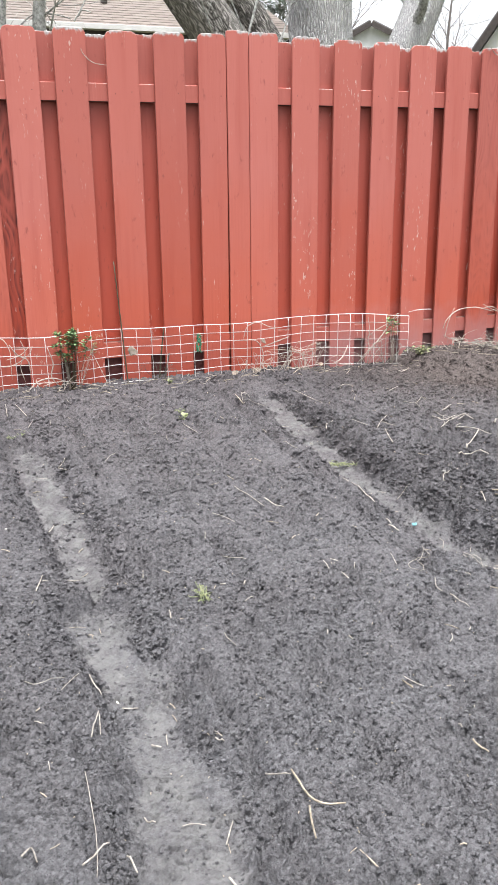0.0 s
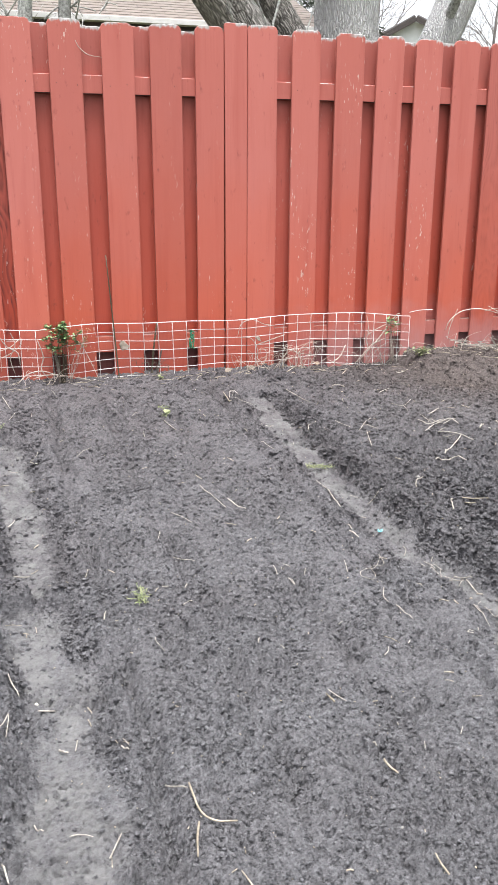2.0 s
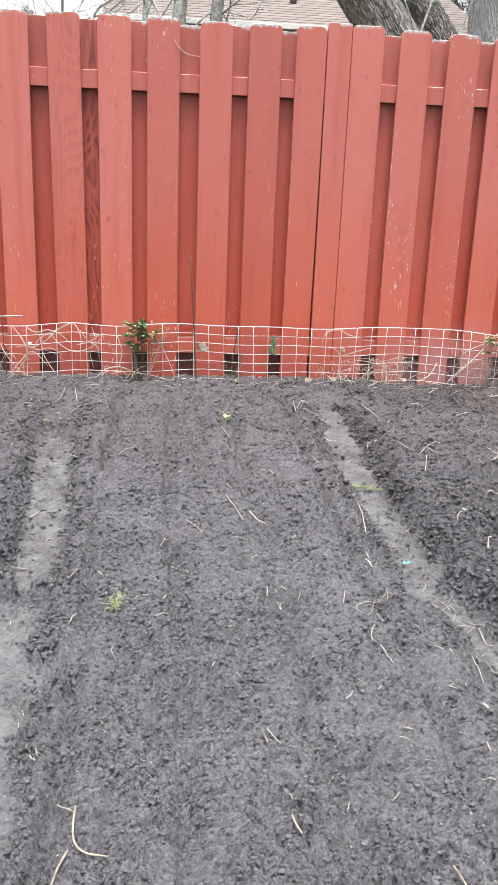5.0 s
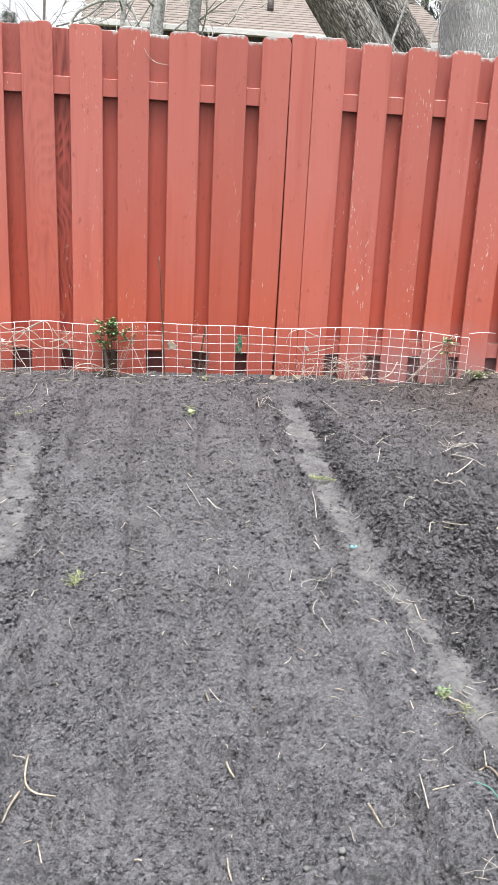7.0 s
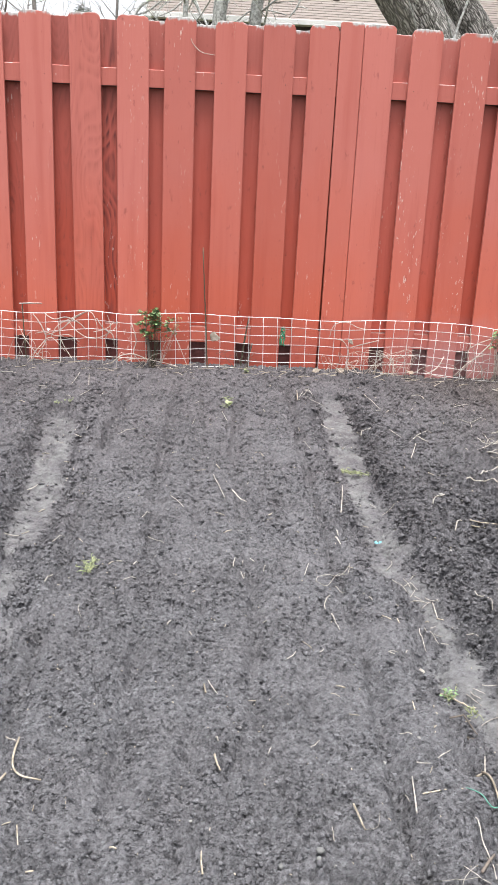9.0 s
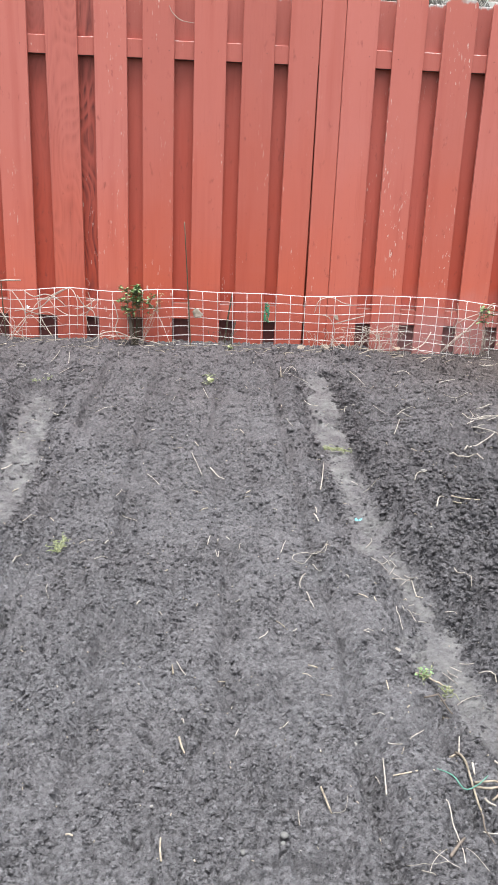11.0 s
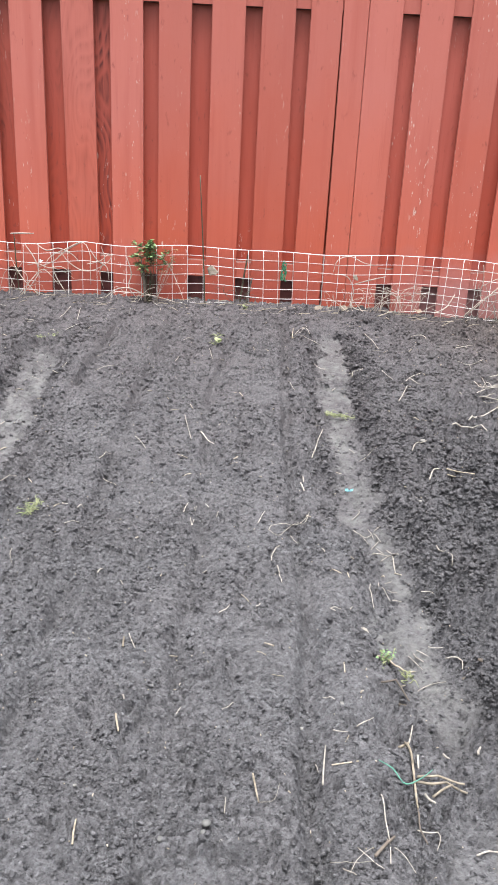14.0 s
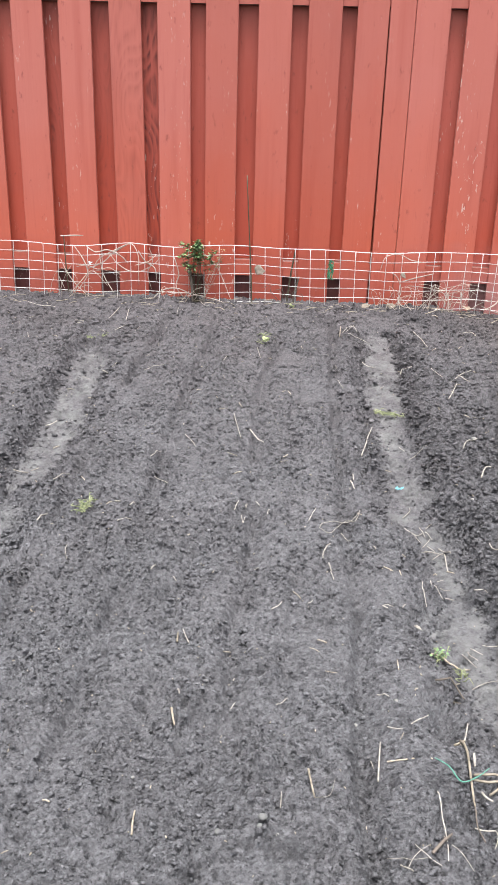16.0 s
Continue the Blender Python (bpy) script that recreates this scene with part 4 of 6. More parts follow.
# thin lichen-grey trees near the end of the house
arching = [
    ([(-1.01, -0.25, 2.81), (-0.91, -0.22, 2.98), (-0.62, -0.25, 3.11), (-0.36, -0.22, 3.09), (-0.21, -0.25, 2.86)], 0.022),
    ([(-1.16, -0.25, 2.81), (-0.87, -0.22, 2.91), (-0.71, -0.25, 3.01), (-0.61, -0.22, 3.11)], 0.014),
    ([(-0.36, -0.25, 3.09), (-0.27, -0.22, 3.20), (-0.24, -0.25, 3.34)], 0.016),
    ([(0.17, -0.25, 2.84), (0.34, -0.22, 2.98), (0.56, -0.25, 2.99), (0.76, -0.22, 2.96)], 0.011),
    ([(-0.44, -0.25, 3.04), (-0.55, -0.22, 2.95), (-0.76, -0.25, 2.85)], 0.009),
    ([(-0.80, -0.25, 3.04), (-0.88, -0.22, 3.11), (-0.92, -0.25, 3.20)], 0.009),
    ([(0.79, -0.25, 2.93), (0.89, -0.22, 3.05), (1.00, -0.25, 3.03)], 0.009),
    ([(0.84, -0.25, 2.98), (0.93, -0.22, 3.15), (1.03, -0.25, 3.28)], 0.01),
]
for k, (x, y, r, s) in enumerate(((-1.12, 11.6, 0.085, 11), (-0.70, 11.4, 0.075, 12), (-1.5, 11.0, 0.03, 13))):
    t = bare_tree("thin tree with lichen-grey bark beside the house", (x, y, 0), [(0, 0, -0.1), (0.02, 0, 1.6), (-0.02, 0, 2.8), (0.05, 0, 3.6), (0.1, 0, 5.5)], [r * 1.2, r, r * 0.95, r * 0.85, r * 0.5], LICHEN, s, 12, 2, 1.1, LICHEN, 0.9, 16, low=0.36, limb_radius=0.22)
    if k == 0:
        for pts, r in arching:
            line = curve_points(pts, 5 * len(pts))
            v, f = tube(line, [r * (1 - 0.5 * i / len(line)) for i in range(len(line))], 6, 0.25, random.Random(7))
            part("limb", mesh_of("limb", v, f, LICHEN), t, "pale arching limb")
# bare trees against the sky
for k, (x, y, h, s) in enumerate(((-5.6, 24, 9, 31), (-7.2, 27, 10, 32), (-4.2, 30, 9, 33), (13.0, 36, 11, 34), (10.0, 34, 10, 35), (17.5, 42, 12, 36), (15.5, 44, 13, 37), (24, 42, 12, 38), (8.2, 33, 10, 39))):
    bare_tree("bare winter tree with fine dark branches", (x, y, 0), [(0, 0, -0.1), (0.1, 0, h * 0.3), (-0.1, 0.1, h * 0.6), (0.15, 0, h)], [0.15, 0.11, 0.075, 0.02] if x > 0 else [0.11, 0.075, 0.05, 0.015], TWIG, s, 28 if x > 0 else 20, 2, h * 0.28, sides=12, low=0.2, limb_radius=0.4)


def conifer(label, at, height, width, seed):
    """A conifer: a trunk with whorls of drooping sprays of needles."""
    t = thing("conifer", label, "conifer", at)
    v, f = tube([(0, 0, -0.1), (0, 0, height * 0.5), (0, 0, height)], [0.14, 0.09, 0.01], 8)
    part("trunk", mesh_of("trunk", v, f, BARK), t)
    rng = random.Random(seed)
    pieces = []
    for i in range(700):
        h = height * (0.12 + 0.86 * rng.random())
        reach = width * (1 - h / height) ** 0.8 * rng.uniform(0.35, 1.1) + 0.05
        a = rng.uniform(0, 2 * math.pi)
        p = Vector((math.cos(a) * reach, math.sin(a) * reach, h - 0.25 * reach))
        for j in range(6):
            d = Vector((math.cos(a) + rng.gauss(0, 0.5), math.sin(a) + rng.gauss(0, 0.5), rng.gauss(-0.25, 0.3)))
            pieces.append(leaf(p + Vector((rng.gauss(0, 0.05), rng.gauss(0, 0.05), rng.gauss(0, 0.05))), d, (0, 0, 1), rng.uniform(0.12, 0.24), 0.026))
    v, f = join(pieces)
    part("crown", mesh_of("crown", v, f, NEEDLE), t)


conifer("grey-green conifer beyond the trees", (3.3, 15.5, 0), 6.5, 1.7, 41)
conifer("grey-green conifer beyond the trees", (4.9, 17.0, 0), 6.0, 1.6, 42)
conifer("small dark conifer far behind the fence", (-9.2, 30, 0), 7.1, 1.5, 43)
conifer("small dark conifer far behind the fence", (-5.6, 32, 0), 6.4, 0.5, 44)


# ---- weeds, vines and litter along the fence ----
def strand(name, points, radius, material, label, category, group="", sides=5, n=None):
    """A single thin bent thing."""
    n = n or 3 * len(points) + 2
    pts = curve_points(points, n)
    taper = [radius * (1 - 0.35 * abs(2 * i / (n - 1) - 0.9)) for i in range(n)]
    v, f = tube(pts, taper, sides)
    return thing(name, label, category, group=group, me=mesh_of(name, v, f, material))


strand("cane", [(-1.160, 5.362, 0.05), (-1.175, 5.368, 0.30), (-1.206, 5.372, 0.776)], 0.0044, CANE, "thin mossy green cane leaning before the fence", "cane", n=9)
strand("stick", [(-2.233, 5.36, 0.427), (-2.17, 5.36, 0.431), (-2.105, 5.36, 0.433)], 0.0045, STRAW, "short pale stick caught above the wire", "stick")
strand("stick", [(-2.205, 5.37, 0.11), (-2.213, 5.37, 0.27), (-2.216, 5.365, 0.43)], 0.004, CANE, "thin upright brown stick", "stick")
strand("stake", [(-0.972, 5.40, 0.05), (-0.955, 5.40, 0.22), (-0.93, 5.40, 0.395)], 0.006, CANE, "thin green-grey stake at the wire", "stake")
strand("stake", [(-0.935, 5.405, 0.05), (-0.925, 5.405, 0.14), (-0.905, 5.40, 0.24)], 0.007, ROOT, "short dry stem stub beside the stake", "stem")

strand("stake", [(1.585, 5.40, 0.12), (1.60, 5.405, 0.40), (1.66, 5.42, 0.78), (1.72, 5.43, 1.13)], 0.0042, CANE, "slender grey-green stake leaning on the fence", "stake", n=10)
strand("dry_tendril", [(-1.30, 5.444, 1.85), (-1.285, 5.443, 1.82), (-1.24, 5.443, 1.785), (-1.17, 5.444, 1.775)], 0.0022, VINE, "curved dry tendril stuck on the board", "tendril")
strand("dry_tendril", [(1.18, 5.443, 1.95), (1.21, 5.440, 1.915), (1.25, 5.441, 1.90), (1.29, 5.444, 1.90)], 0.003, STRAW, "curved dry tendril stuck on the board", "tendril")
def vine(points, radius):
    return strand("dry_vine", points, radius, VINE, "dry bent vine stem caught in the wire", "vine", "dry vines at the fence")


vine([(-2.10, 5.365, 0.38), (-2.04, 5.36, 0.345), (-1.97, 5.355, 0.36), (-1.90, 5.36, 0.33), (-1.86, 5.36, 0.29)], 0.0036)
vine([(-2.15, 5.36, 0.26), (-2.09, 5.355, 0.27), (-2.03, 5.36, 0.25), (-1.96, 5.355, 0.26), (-1.90, 5.36, 0.22)], 0.0026)
vine([(-1.74, 5.36, 0.38), (-1.72, 5.355, 0.31), (-1.75, 5.36, 0.24), (-1.73, 5.36, 0.15)], 0.0026)
vine([(-1.80, 5.36, 0.36), (-1.76, 5.36, 0.30), (-1.71, 5.355, 0.27), (-1.70, 5.36, 0.20)], 0.0036)
vine([(-2.24, 5.36, 0.30), (-2.20, 5.355, 0.22), (-2.15, 5.36, 0.15), (-2.09, 5.35, 0.10)], 0.0026)
vine([(-2.06, 5.36, 0.24), (-2.02, 5.35, 0.31), (-1.93, 5.36, 0.36), (-1.84, 5.37, 0.395), (-1.80, 5.36, 0.33), (-1.80, 5.35, 0.26), (-1.80, 5.36, 0.17)], 0.0026)
vine([(-2.09, 5.36, 0.25), (-2.00, 5.36, 0.29), (-1.94, 5.36, 0.345), (-1.88, 5.37, 0.38), (-1.845, 5.365, 0.40)], 0.0036)
vine([(-1.96, 5.36, 0.34), (-1.92, 5.35, 0.29), (-1.85, 5.36, 0.245), (-1.78, 5.36, 0.25), (-1.70, 5.36, 0.30), (-1.68, 5.36, 0.345)], 0.0026)
vine([(-1.82, 5.36, 0.28), (-1.75, 5.355, 0.30), (-1.70, 5.36, 0.34)], 0.0026)
vine([(-2.16, 5.37, 0.37), (-2.11, 5.36, 0.30), (-2.09, 5.36, 0.22), (-2.14, 5.35, 0.14)], 0.0036)
vine([(-2.20, 5.36, 0.10), (-2.13, 5.36, 0.18), (-2.06, 5.36, 0.24), (-1.98, 5.36, 0.16)], 0.0026)
vine([(-2.02, 5.37, 0.33), (-2.00, 5.36, 0.22), (-1.94, 5.35, 0.12)], 0.0026)
vine([(-1.60, 5.36, 0.33), (-1.575, 5.36, 0.24), (-1.59, 5.355, 0.17), (-1.55, 5.36, 0.11)], 0.0036)
vine([(-1.44, 5.36, 0.36), (-1.37, 5.355, 0.30), (-1.32, 5.36, 0.20), (-1.28, 5.36, 0.10)], 0.0026)
vine([(-1.64, 5.35, 0.12), (-1.55, 5.34, 0.14), (-1.42, 5.34, 0.12), (-1.33, 5.33, 0.10)], 0.0026)
vine([(-1.72, 5.35, 0.10), (-1.66, 5.35, 0.15), (-1.58, 5.35, 0.16), (-1.5, 5.34, 0.13)], 0.0036)
vine([(-0.46, 5.36, 0.30), (-0.44, 5.35, 0.37), (-0.37, 5.355, 0.39), (-0.30, 5.36, 0.36), (-0.24, 5.36, 0.35)], 0.0026)
vine([(-0.46, 5.355, 0.29), (-0.38, 5.35, 0.28), (-0.34, 5.35, 0.20), (-0.36, 5.35, 0.12), (-0.40, 5.35, 0.09)], 0.0026)
vine([(-0.34, 5.36, 0.24), (-0.25, 5.35, 0.27), (-0.17, 5.36, 0.29)], 0.0036)
vine([(-0.30, 5.36, 0.22), (-0.18, 5.35, 0.21), (-0.05, 5.35, 0.17), (0.04, 5.36, 0.16)], 0.0026)
vine([(-0.36, 5.35, 0.16), (-0.33, 5.34, 0.11), (-0.26, 5.33, 0.10)], 0.0026)
vine([(0.12, 5.35, 0.10), (0.18, 5.34, 0.14), (0.22, 5.35, 0.21)], 0.0036)
vine([(0.10, 5.33, 0.13), (0.17, 5.33, 0.10), (0.24, 5.32, 0.09)], 0.0026)
vine([(0.28, 5.34, 0.09), (0.33, 5.33, 0.15), (0.40, 5.34, 0.21), (0.50, 5.35, 0.24)], 0.0026)
vine([(0.30, 5.34, 0.10), (0.38, 5.33, 0.19), (0.46, 5.34, 0.27), (0.55, 5.36, 0.37), (0.58, 5.36, 0.385)], 0.0036)
vine([(0.36, 5.36, 0.38), (0.37, 5.35, 0.29), (0.36, 5.35, 0.22), (0.41, 5.34, 0.12)], 0.0026)
vine([(0.36, 5.35, 0.26), (0.42, 5.34, 0.30), (0.50, 5.35, 0.33), (0.57, 5.35, 0.37)], 0.0026)
vine([(0.93, 5.40, 0.26), (0.95, 5.39, 0.32), (1.03, 5.39, 0.375), (1.16, 5.39, 0.385), (1.30, 5.39, 0.35)], 0.0036)
vine([(1.20, 5.39, 0.37), (1.28, 5.38, 0.385), (1.36, 5.39, 0.34), (1.44, 5.39, 0.30), (1.50, 5.39, 0.20), (1.47, 5.38, 0.12)], 0.0026)
vine([(1.22, 5.39, 0.40), (1.30, 5.38, 0.36), (1.40, 5.38, 0.33)], 0.0026)
vine([(1.72, 5.445, 0.41), (1.80, 5.443, 0.40), (1.88, 5.445, 0.42)], 0.0036)
vine([(1.80, 5.444, 0.42), (1.86, 5.441, 0.34), (1.94, 5.443, 0.26)], 0.0026)
vine([(0.94, 5.39, 0.20), (0.96, 5.39, 0.30), (1.00, 5.39, 0.39)], 0.0026)


def weed_clump(name, label, at, stems, height, leaves, size, material, seed, lean_to=(0, 0), spread=0.5, stem_mat=None):
    """A rooted clump: stems, and on them leaves."""
    rng = random.Random(seed)
    t = thing(name, label, "weed", at)
    lp = []
    for i in range(stems):
        a = rng.uniform(0, 2 * math.pi)
        tip = Vector((math.cos(a) * spread * height * rng.random() + lean_to[0], math.sin(a) * spread * height * 0.5 * rng.random() + lean_to[1], height * rng.uniform(0.6, 1.05)))
        pts = curve_points([(rng.gauss(0, 0.006), rng.gauss(0, 0.006), -0.01), tip * 0.5 + Vector((rng.gauss(0, 0.012), 0, 0.01)), tip], 6)
        v, f = tube(pts, [0.0016 * (1 - 0.1 * j) for j in range(6)], 4)
        part("stem", mesh_of("stem", v, f, stem_mat or material), t)
        for j in range(leaves):
            p = pts[rng.choice((4, 5, 5, 5, 5) if height > 0.2 else (2, 3, 4, 5))] + Vector((rng.gauss(0, 0.006), rng.gauss(0, 0.006), rng.gauss(0, 0.006)))
            b = rng.uniform(0, 2 * math.pi)
            lp.append(leaf(p, (math.cos(b), math.sin(b), rng.uniform(-0.4, 0.7)), (0, 0.2, 1), size * rng.uniform(0.6, 1.25), size * rng.uniform(0.5, 0.8)))
    v, f = join(lp)
    tagged(part("foliage", mesh_of("foliage", v, f, material), t), kind="stuff")
    return t


weed_clump("weed", "leafy green weed growing through the wire", (-1.478, 5.352, 0.09), 26, 0.315, 26, 0.024, GREEN, 51, (0.0, 0.0), 0.34, CANE)
weed_clump("weed", "dry seedy stems leaning from the green weed", (-1.44, 5.345, 0.10), 6, 0.30, 16, 0.013, PALEGREEN, 52, (0.09, 0.0), 0.25, VINE)
weed_clump("weed", "green weed at the end of the wire", (0.535, 5.35, 0.10), 10, 0.25, 6, 0.032, GREEN, 53, (0, 0), 0.18, VINE)
weed_clump("weed", "small green weed among straw at the fence", (1.72, 5.36, 0.14), 8, 0.12, 5, 0.038, GREEN, 54, (0, 0), 0.5, VINE)
weed_clump("weed", "low grey-green weed on the soil heap", (0.70, 5.28, 0.13), 18, 0.045, 6, 0.022, PALEGREEN, 55, (0, 0), 2.4)
weed_clump("weed", "pale green seedling at the foot of the wire", (-0.94, 5.28, 0.075), 5, 0.03, 3, 0.022, PALEGREEN, 56, (0, 0), 0.8)



def grass_tuft(label, at, blades, length, seed, along=(0, 0)):
    """A pulled tuft lying on the soil, each blade a part."""
    rng = random.Random(seed)
    t = thing("grass_tuft", label, "grass", (at[0], at[1], top_at(at[0], at[1]) + 0.006))
    for i in range(blades):
        s = rng.random() - 0.5
        p = Vector((rng.gauss(0, 0.008) + along[0] * s, rng.gauss(0, 0.008) + along[1] * s, 0.004))
        a = math.atan2(along[1], along[0] + 1e-6) + rng.choice((0, math.pi)) + rng.gauss(0, 0.75)
        d = Vector((math.cos(a), math.sin(a), 0)) * length * rng.uniform(0.4, 1)
        pts = curve_points([p, p + d * 0.5 + Vector((rng.gauss(0, 0.006), rng.gauss(0, 0.006), rng.uniform(0.004, 0.014))), p + d + Vector((0, 0, rng.uniform(-0.002, 0.012)))], 6)
        v, f = tube(pts, [0.0010, 0.0012, 0.0012, 0.0010, 0.0008, 0.0004], 4)
        part("blade", mesh_of("blade", v, f, PALEGREEN), t)
    return t


weed_clump("weed", "small uprooted weed with limp green leaves beside the path", (-0.556, 2.255, top_at(-0.556, 2.255) - 0.004), 8, 0.016, 4, 0.009, GREEN, 65, (0, 0), 1.9)
grass_tuft("uprooted yellow-green grass lying beside the path", (-0.556, 2.25), 12, 0.024, 57, (0.03, 0.05))
grass_tuft("small uprooted wisp of green grass beside the path", (-0.522, 2.19), 14, 0.022, 58)
grass_tuft("wilted pale green grass tuft on the bed", (-1.497, 2.83), 44, 0.034, 61, (0.008, 0.075))
grass_tuft("pulled yellow-green grass lying across the path", (-0.50, 3.90), 70, 0.045, 62, (0.15, -0.05))
grass_tuft("wilted green wisp on the far end of the bed", (-1.06, 4.63), 8, 0.04, 63)
grass_tuft("scattered pale green weed bits at the end of the path", (-1.832, 4.597), 26, 0.022, 67, (0.12, 0.10))
t = weed_clump("weed", "pale two-leaved seedling on the bed", (-1.072, 4.565, top_at(-1.072, 4.565)), 3, 0.02, 2, 0.035, PALEGREEN, 64, (0, 0), 1.0)


def twist(label, points, radius, material, category):
    return strand("twine", points, radius, material, label, category, n=14)


rngk = random.Random(70)
for k in range(4):
    pts = [(-0.735 + rngk.uniform(-0.012, 0.022), 5.372 + rngk.uniform(-0.004, 0.004), 0.235 + 0.022 * i + rngk.uniform(-0.008, 0.008)) for i in range(6)]
    twist("green plastic twine knotted round the wire", pts, 0.0044, TWINE, "twine")
g = [(-0.622, 1.896), (-0.601, 1.865), (-0.580, 1.849), (-0.550, 1.860), (-0.522, 1.891)]
twist("thin green garden wire lying over the stalks", [(x, y, top_at(x, y) + 0.014 + 0.004 * (i % 2)) for i, (x, y) in enumerate(g)], 0.0015, GARDENWIRE, "garden wire")
g = [(-1.51, 5.345, 0.27), (-1.50, 5.345, 0.18), (-1.495, 5.34, 0.09)]
strand("stem", g, 0.010, ROOT, "dark woody weed stem at the wire", "stem")


def flat_leaf(name, label, at, size, material, seed, tilt=(0, 0, 0), category="leaf", thick=0.0012, curl=0.18):
    """A dry crinkled leaf, or a flake, with a little thickness."""
    rng = random.Random(seed)
    n = 12
    ring = [(math.cos(2 * math.pi * i / n) * rng.uniform(0.5, 1.25), math.sin(2 * math.pi * i / n) * rng.uniform(0.30, 0.75)) for i in range(n)]
    verts, faces = [], []
    for side in (thick, 0.0):
        verts.append((0, 0, side))
        for f in (0.55, 1.0):
            verts += [(x * f * size, y * f * size, side + curl * size * f * f * (x * x - 0.4 * y) + rng.uniform(-0.06, 0.06) * size * curl * 4) for x, y in ring]
    m = 1 + 2 * n
    for i in range(n):
        j = (i + 1) % n
        faces += [(0, 1 + i, 1 + j), (1 + i, 1 + n + i, 1 + n + j, 1 + j), (m, m + 1 + j, m + 1 + i), (m + 1 + i, m + 1 + j, m + 1 + n + j, m + 1 + n + i), (1 + n + i, m + 1 + n + i, m + 1 + n + j, 1 + n + j)]
    ob = thing(name, label, category, at, me=mesh_of(name, verts, faces, material))
    ob.rotation_euler = [radians(a) for a in tilt]
    return ob


flat_leaf("dead_leaf", "crumpled grey-brown dead leaf caught in the wire", (-1.13, 5.372, 0.275), 0.040, DEADLEAF, 81, (80, 20, 10))
flat_leaf("dead_leaf", "tan dead leaf at the foot of the wire", (0.025, 5.33, 0.112), 0.034, TANLEAF, 82, (35, 10, 20))
flat_leaf("dead_leaf", "curled grey dead leaf at the foot of the wire", (-0.39, 5.33, 0.112), 0.03, DEADLEAF, 83, (60, 10, 0))
flat_leaf("dead_leaf", "curled grey dead leaf at the foot of the wire", (-0.53, 5.32, 0.105), 0.03, DEADLEAF, 84, (55, -10, 30))
flat_leaf("dead_leaf", "curled pale dead leaf in the wire", (-0.335, 5.36, 0.275), 0.022, DEADLEAF, 85, (75, 30, 0))
flat_leaf("plastic_scrap", "pale blue scrap of plastic in the wire", (-2.075, 5.362, 0.285), 0.013, PALEPLASTIC, 86, (80, 0, 30), "plastic scrap")
flat_leaf("plastic_scrap", "torn teal scrap of plastic lying on the path", (-0.539, 3.238, ground_at(-0.539, 3.238) + 0.005), 0.015, TEAL, 87, (12, 5, 30), "plastic scrap", 0.002, 0.35)
flat_leaf("plastic_scrap", "small teal scrap of plastic lying on the path", (-0.553, 3.222, ground_at(-0.553, 3.222) + 0.004), 0.010, TEAL, 88, (8, -8, 100), "plastic scrap", 0.002, 0.3)
flat_leaf("bark_flake", "brown flake of bark on the path edge", (-0.382, 2.23, ground_at(-0.382, 2.23) + 0.006), 0.013, ROOT, 89, (15, 0, 20), "bark", 0.003)
flat_leaf("bark_flake", "pale flake of wood on the path edge", (-0.350, 2.237, ground_at(-0.350, 2.237) + 0.006), 0.011, ROOT, 90, (10, 20, 70), "bark", 0.004)
flat_leaf("bark_flake", "brown flake of bark beside the path", (-0.535, 2.132, ground_at(-0.535, 2.132) + 0.005), 0.012, ROOT, 91, (10, 10, -30), "bark", 0.003)
flat_leaf("dead_leaf", "pale husk lying on the heap by the fence", (1.28, 5.27, 0.20), 0.035, DEADLEAF, 92, (30, 10, 40))


def pebble(label, x, y, r, material, seed, squash=0.7, sunk=0.25):
    bm = bmesh.new()
    bmesh.ops.create_icosphere(bm, subdivisions=2, radius=r)
    off = Vector((seed * 1.7, 0, 0))
    for v in bm.verts:
        v.co *= 1 + 0.28 * noise.noise(v.co / r * 0.9 + off)
        v.co.z *= squash
    ob = thing("pebble", label, "pebble", (x, y, ground_at(x, y) + r * squash * (1 - 2 * sunk)), "pebbles in the soil", me=finish("pebble", bm, material, True))
    ob.rotation_euler = (0, 0, seed)


for k, (x, y, r) in enumerate(((-0.673, 2.078, 0.008), (-0.757, 2.03, 0.007), (-1.071, 2.109, 0.008), (-0.906, 1.73, 0.006), (-0.898, 1.711, 0.0055), (-1.172, 1.826, 0.006), (-0.16, 3.316, 0.011), (-0.356, 3.002, 0.009), (-1.998, 3.532, 0.012), (-0.265, 3.483, 0.017), (-1.26, 4.87, 0.008), (-1.15, 3.80, 0.007), (0.32, 3.9, 0.012), (0.6, 4.6, 0.014))):
    pebble("small pale pebble in the dark soil", x, y, 0.55 * r, PEBBLE, k)
for k, (x, y, r) in enumerate(((-1.006, 1.716, 0.006), (-0.933, 1.751, 0.008), (-1.02, 2.24, 0.006))):
    pebble("small round grey stone in the dark soil", x, y, r, GREYSTONE, 30 + k)
pebble("white pebble lying on the trodden path", -1.818, 2.528, 0.012, CREAM, 60, 0.75, 0.05)
strand("root_stub", [(0.046, 3.423, ground_at(0.049, 3.422) - 0.01), (0.05, 3.422, ground_at(0.049, 3.422) + 0.018), (0.056, 3.42, ground_at(0.049, 3.422) + 0.036)], 0.0095, CREAM, "pale cream root stub standing in the rough bed", "root")
pebble("grey-brown bulb half buried in the bed", -0.936, 1.731, 0.006, GREYSTONE, 42, 0.8, 0.2)


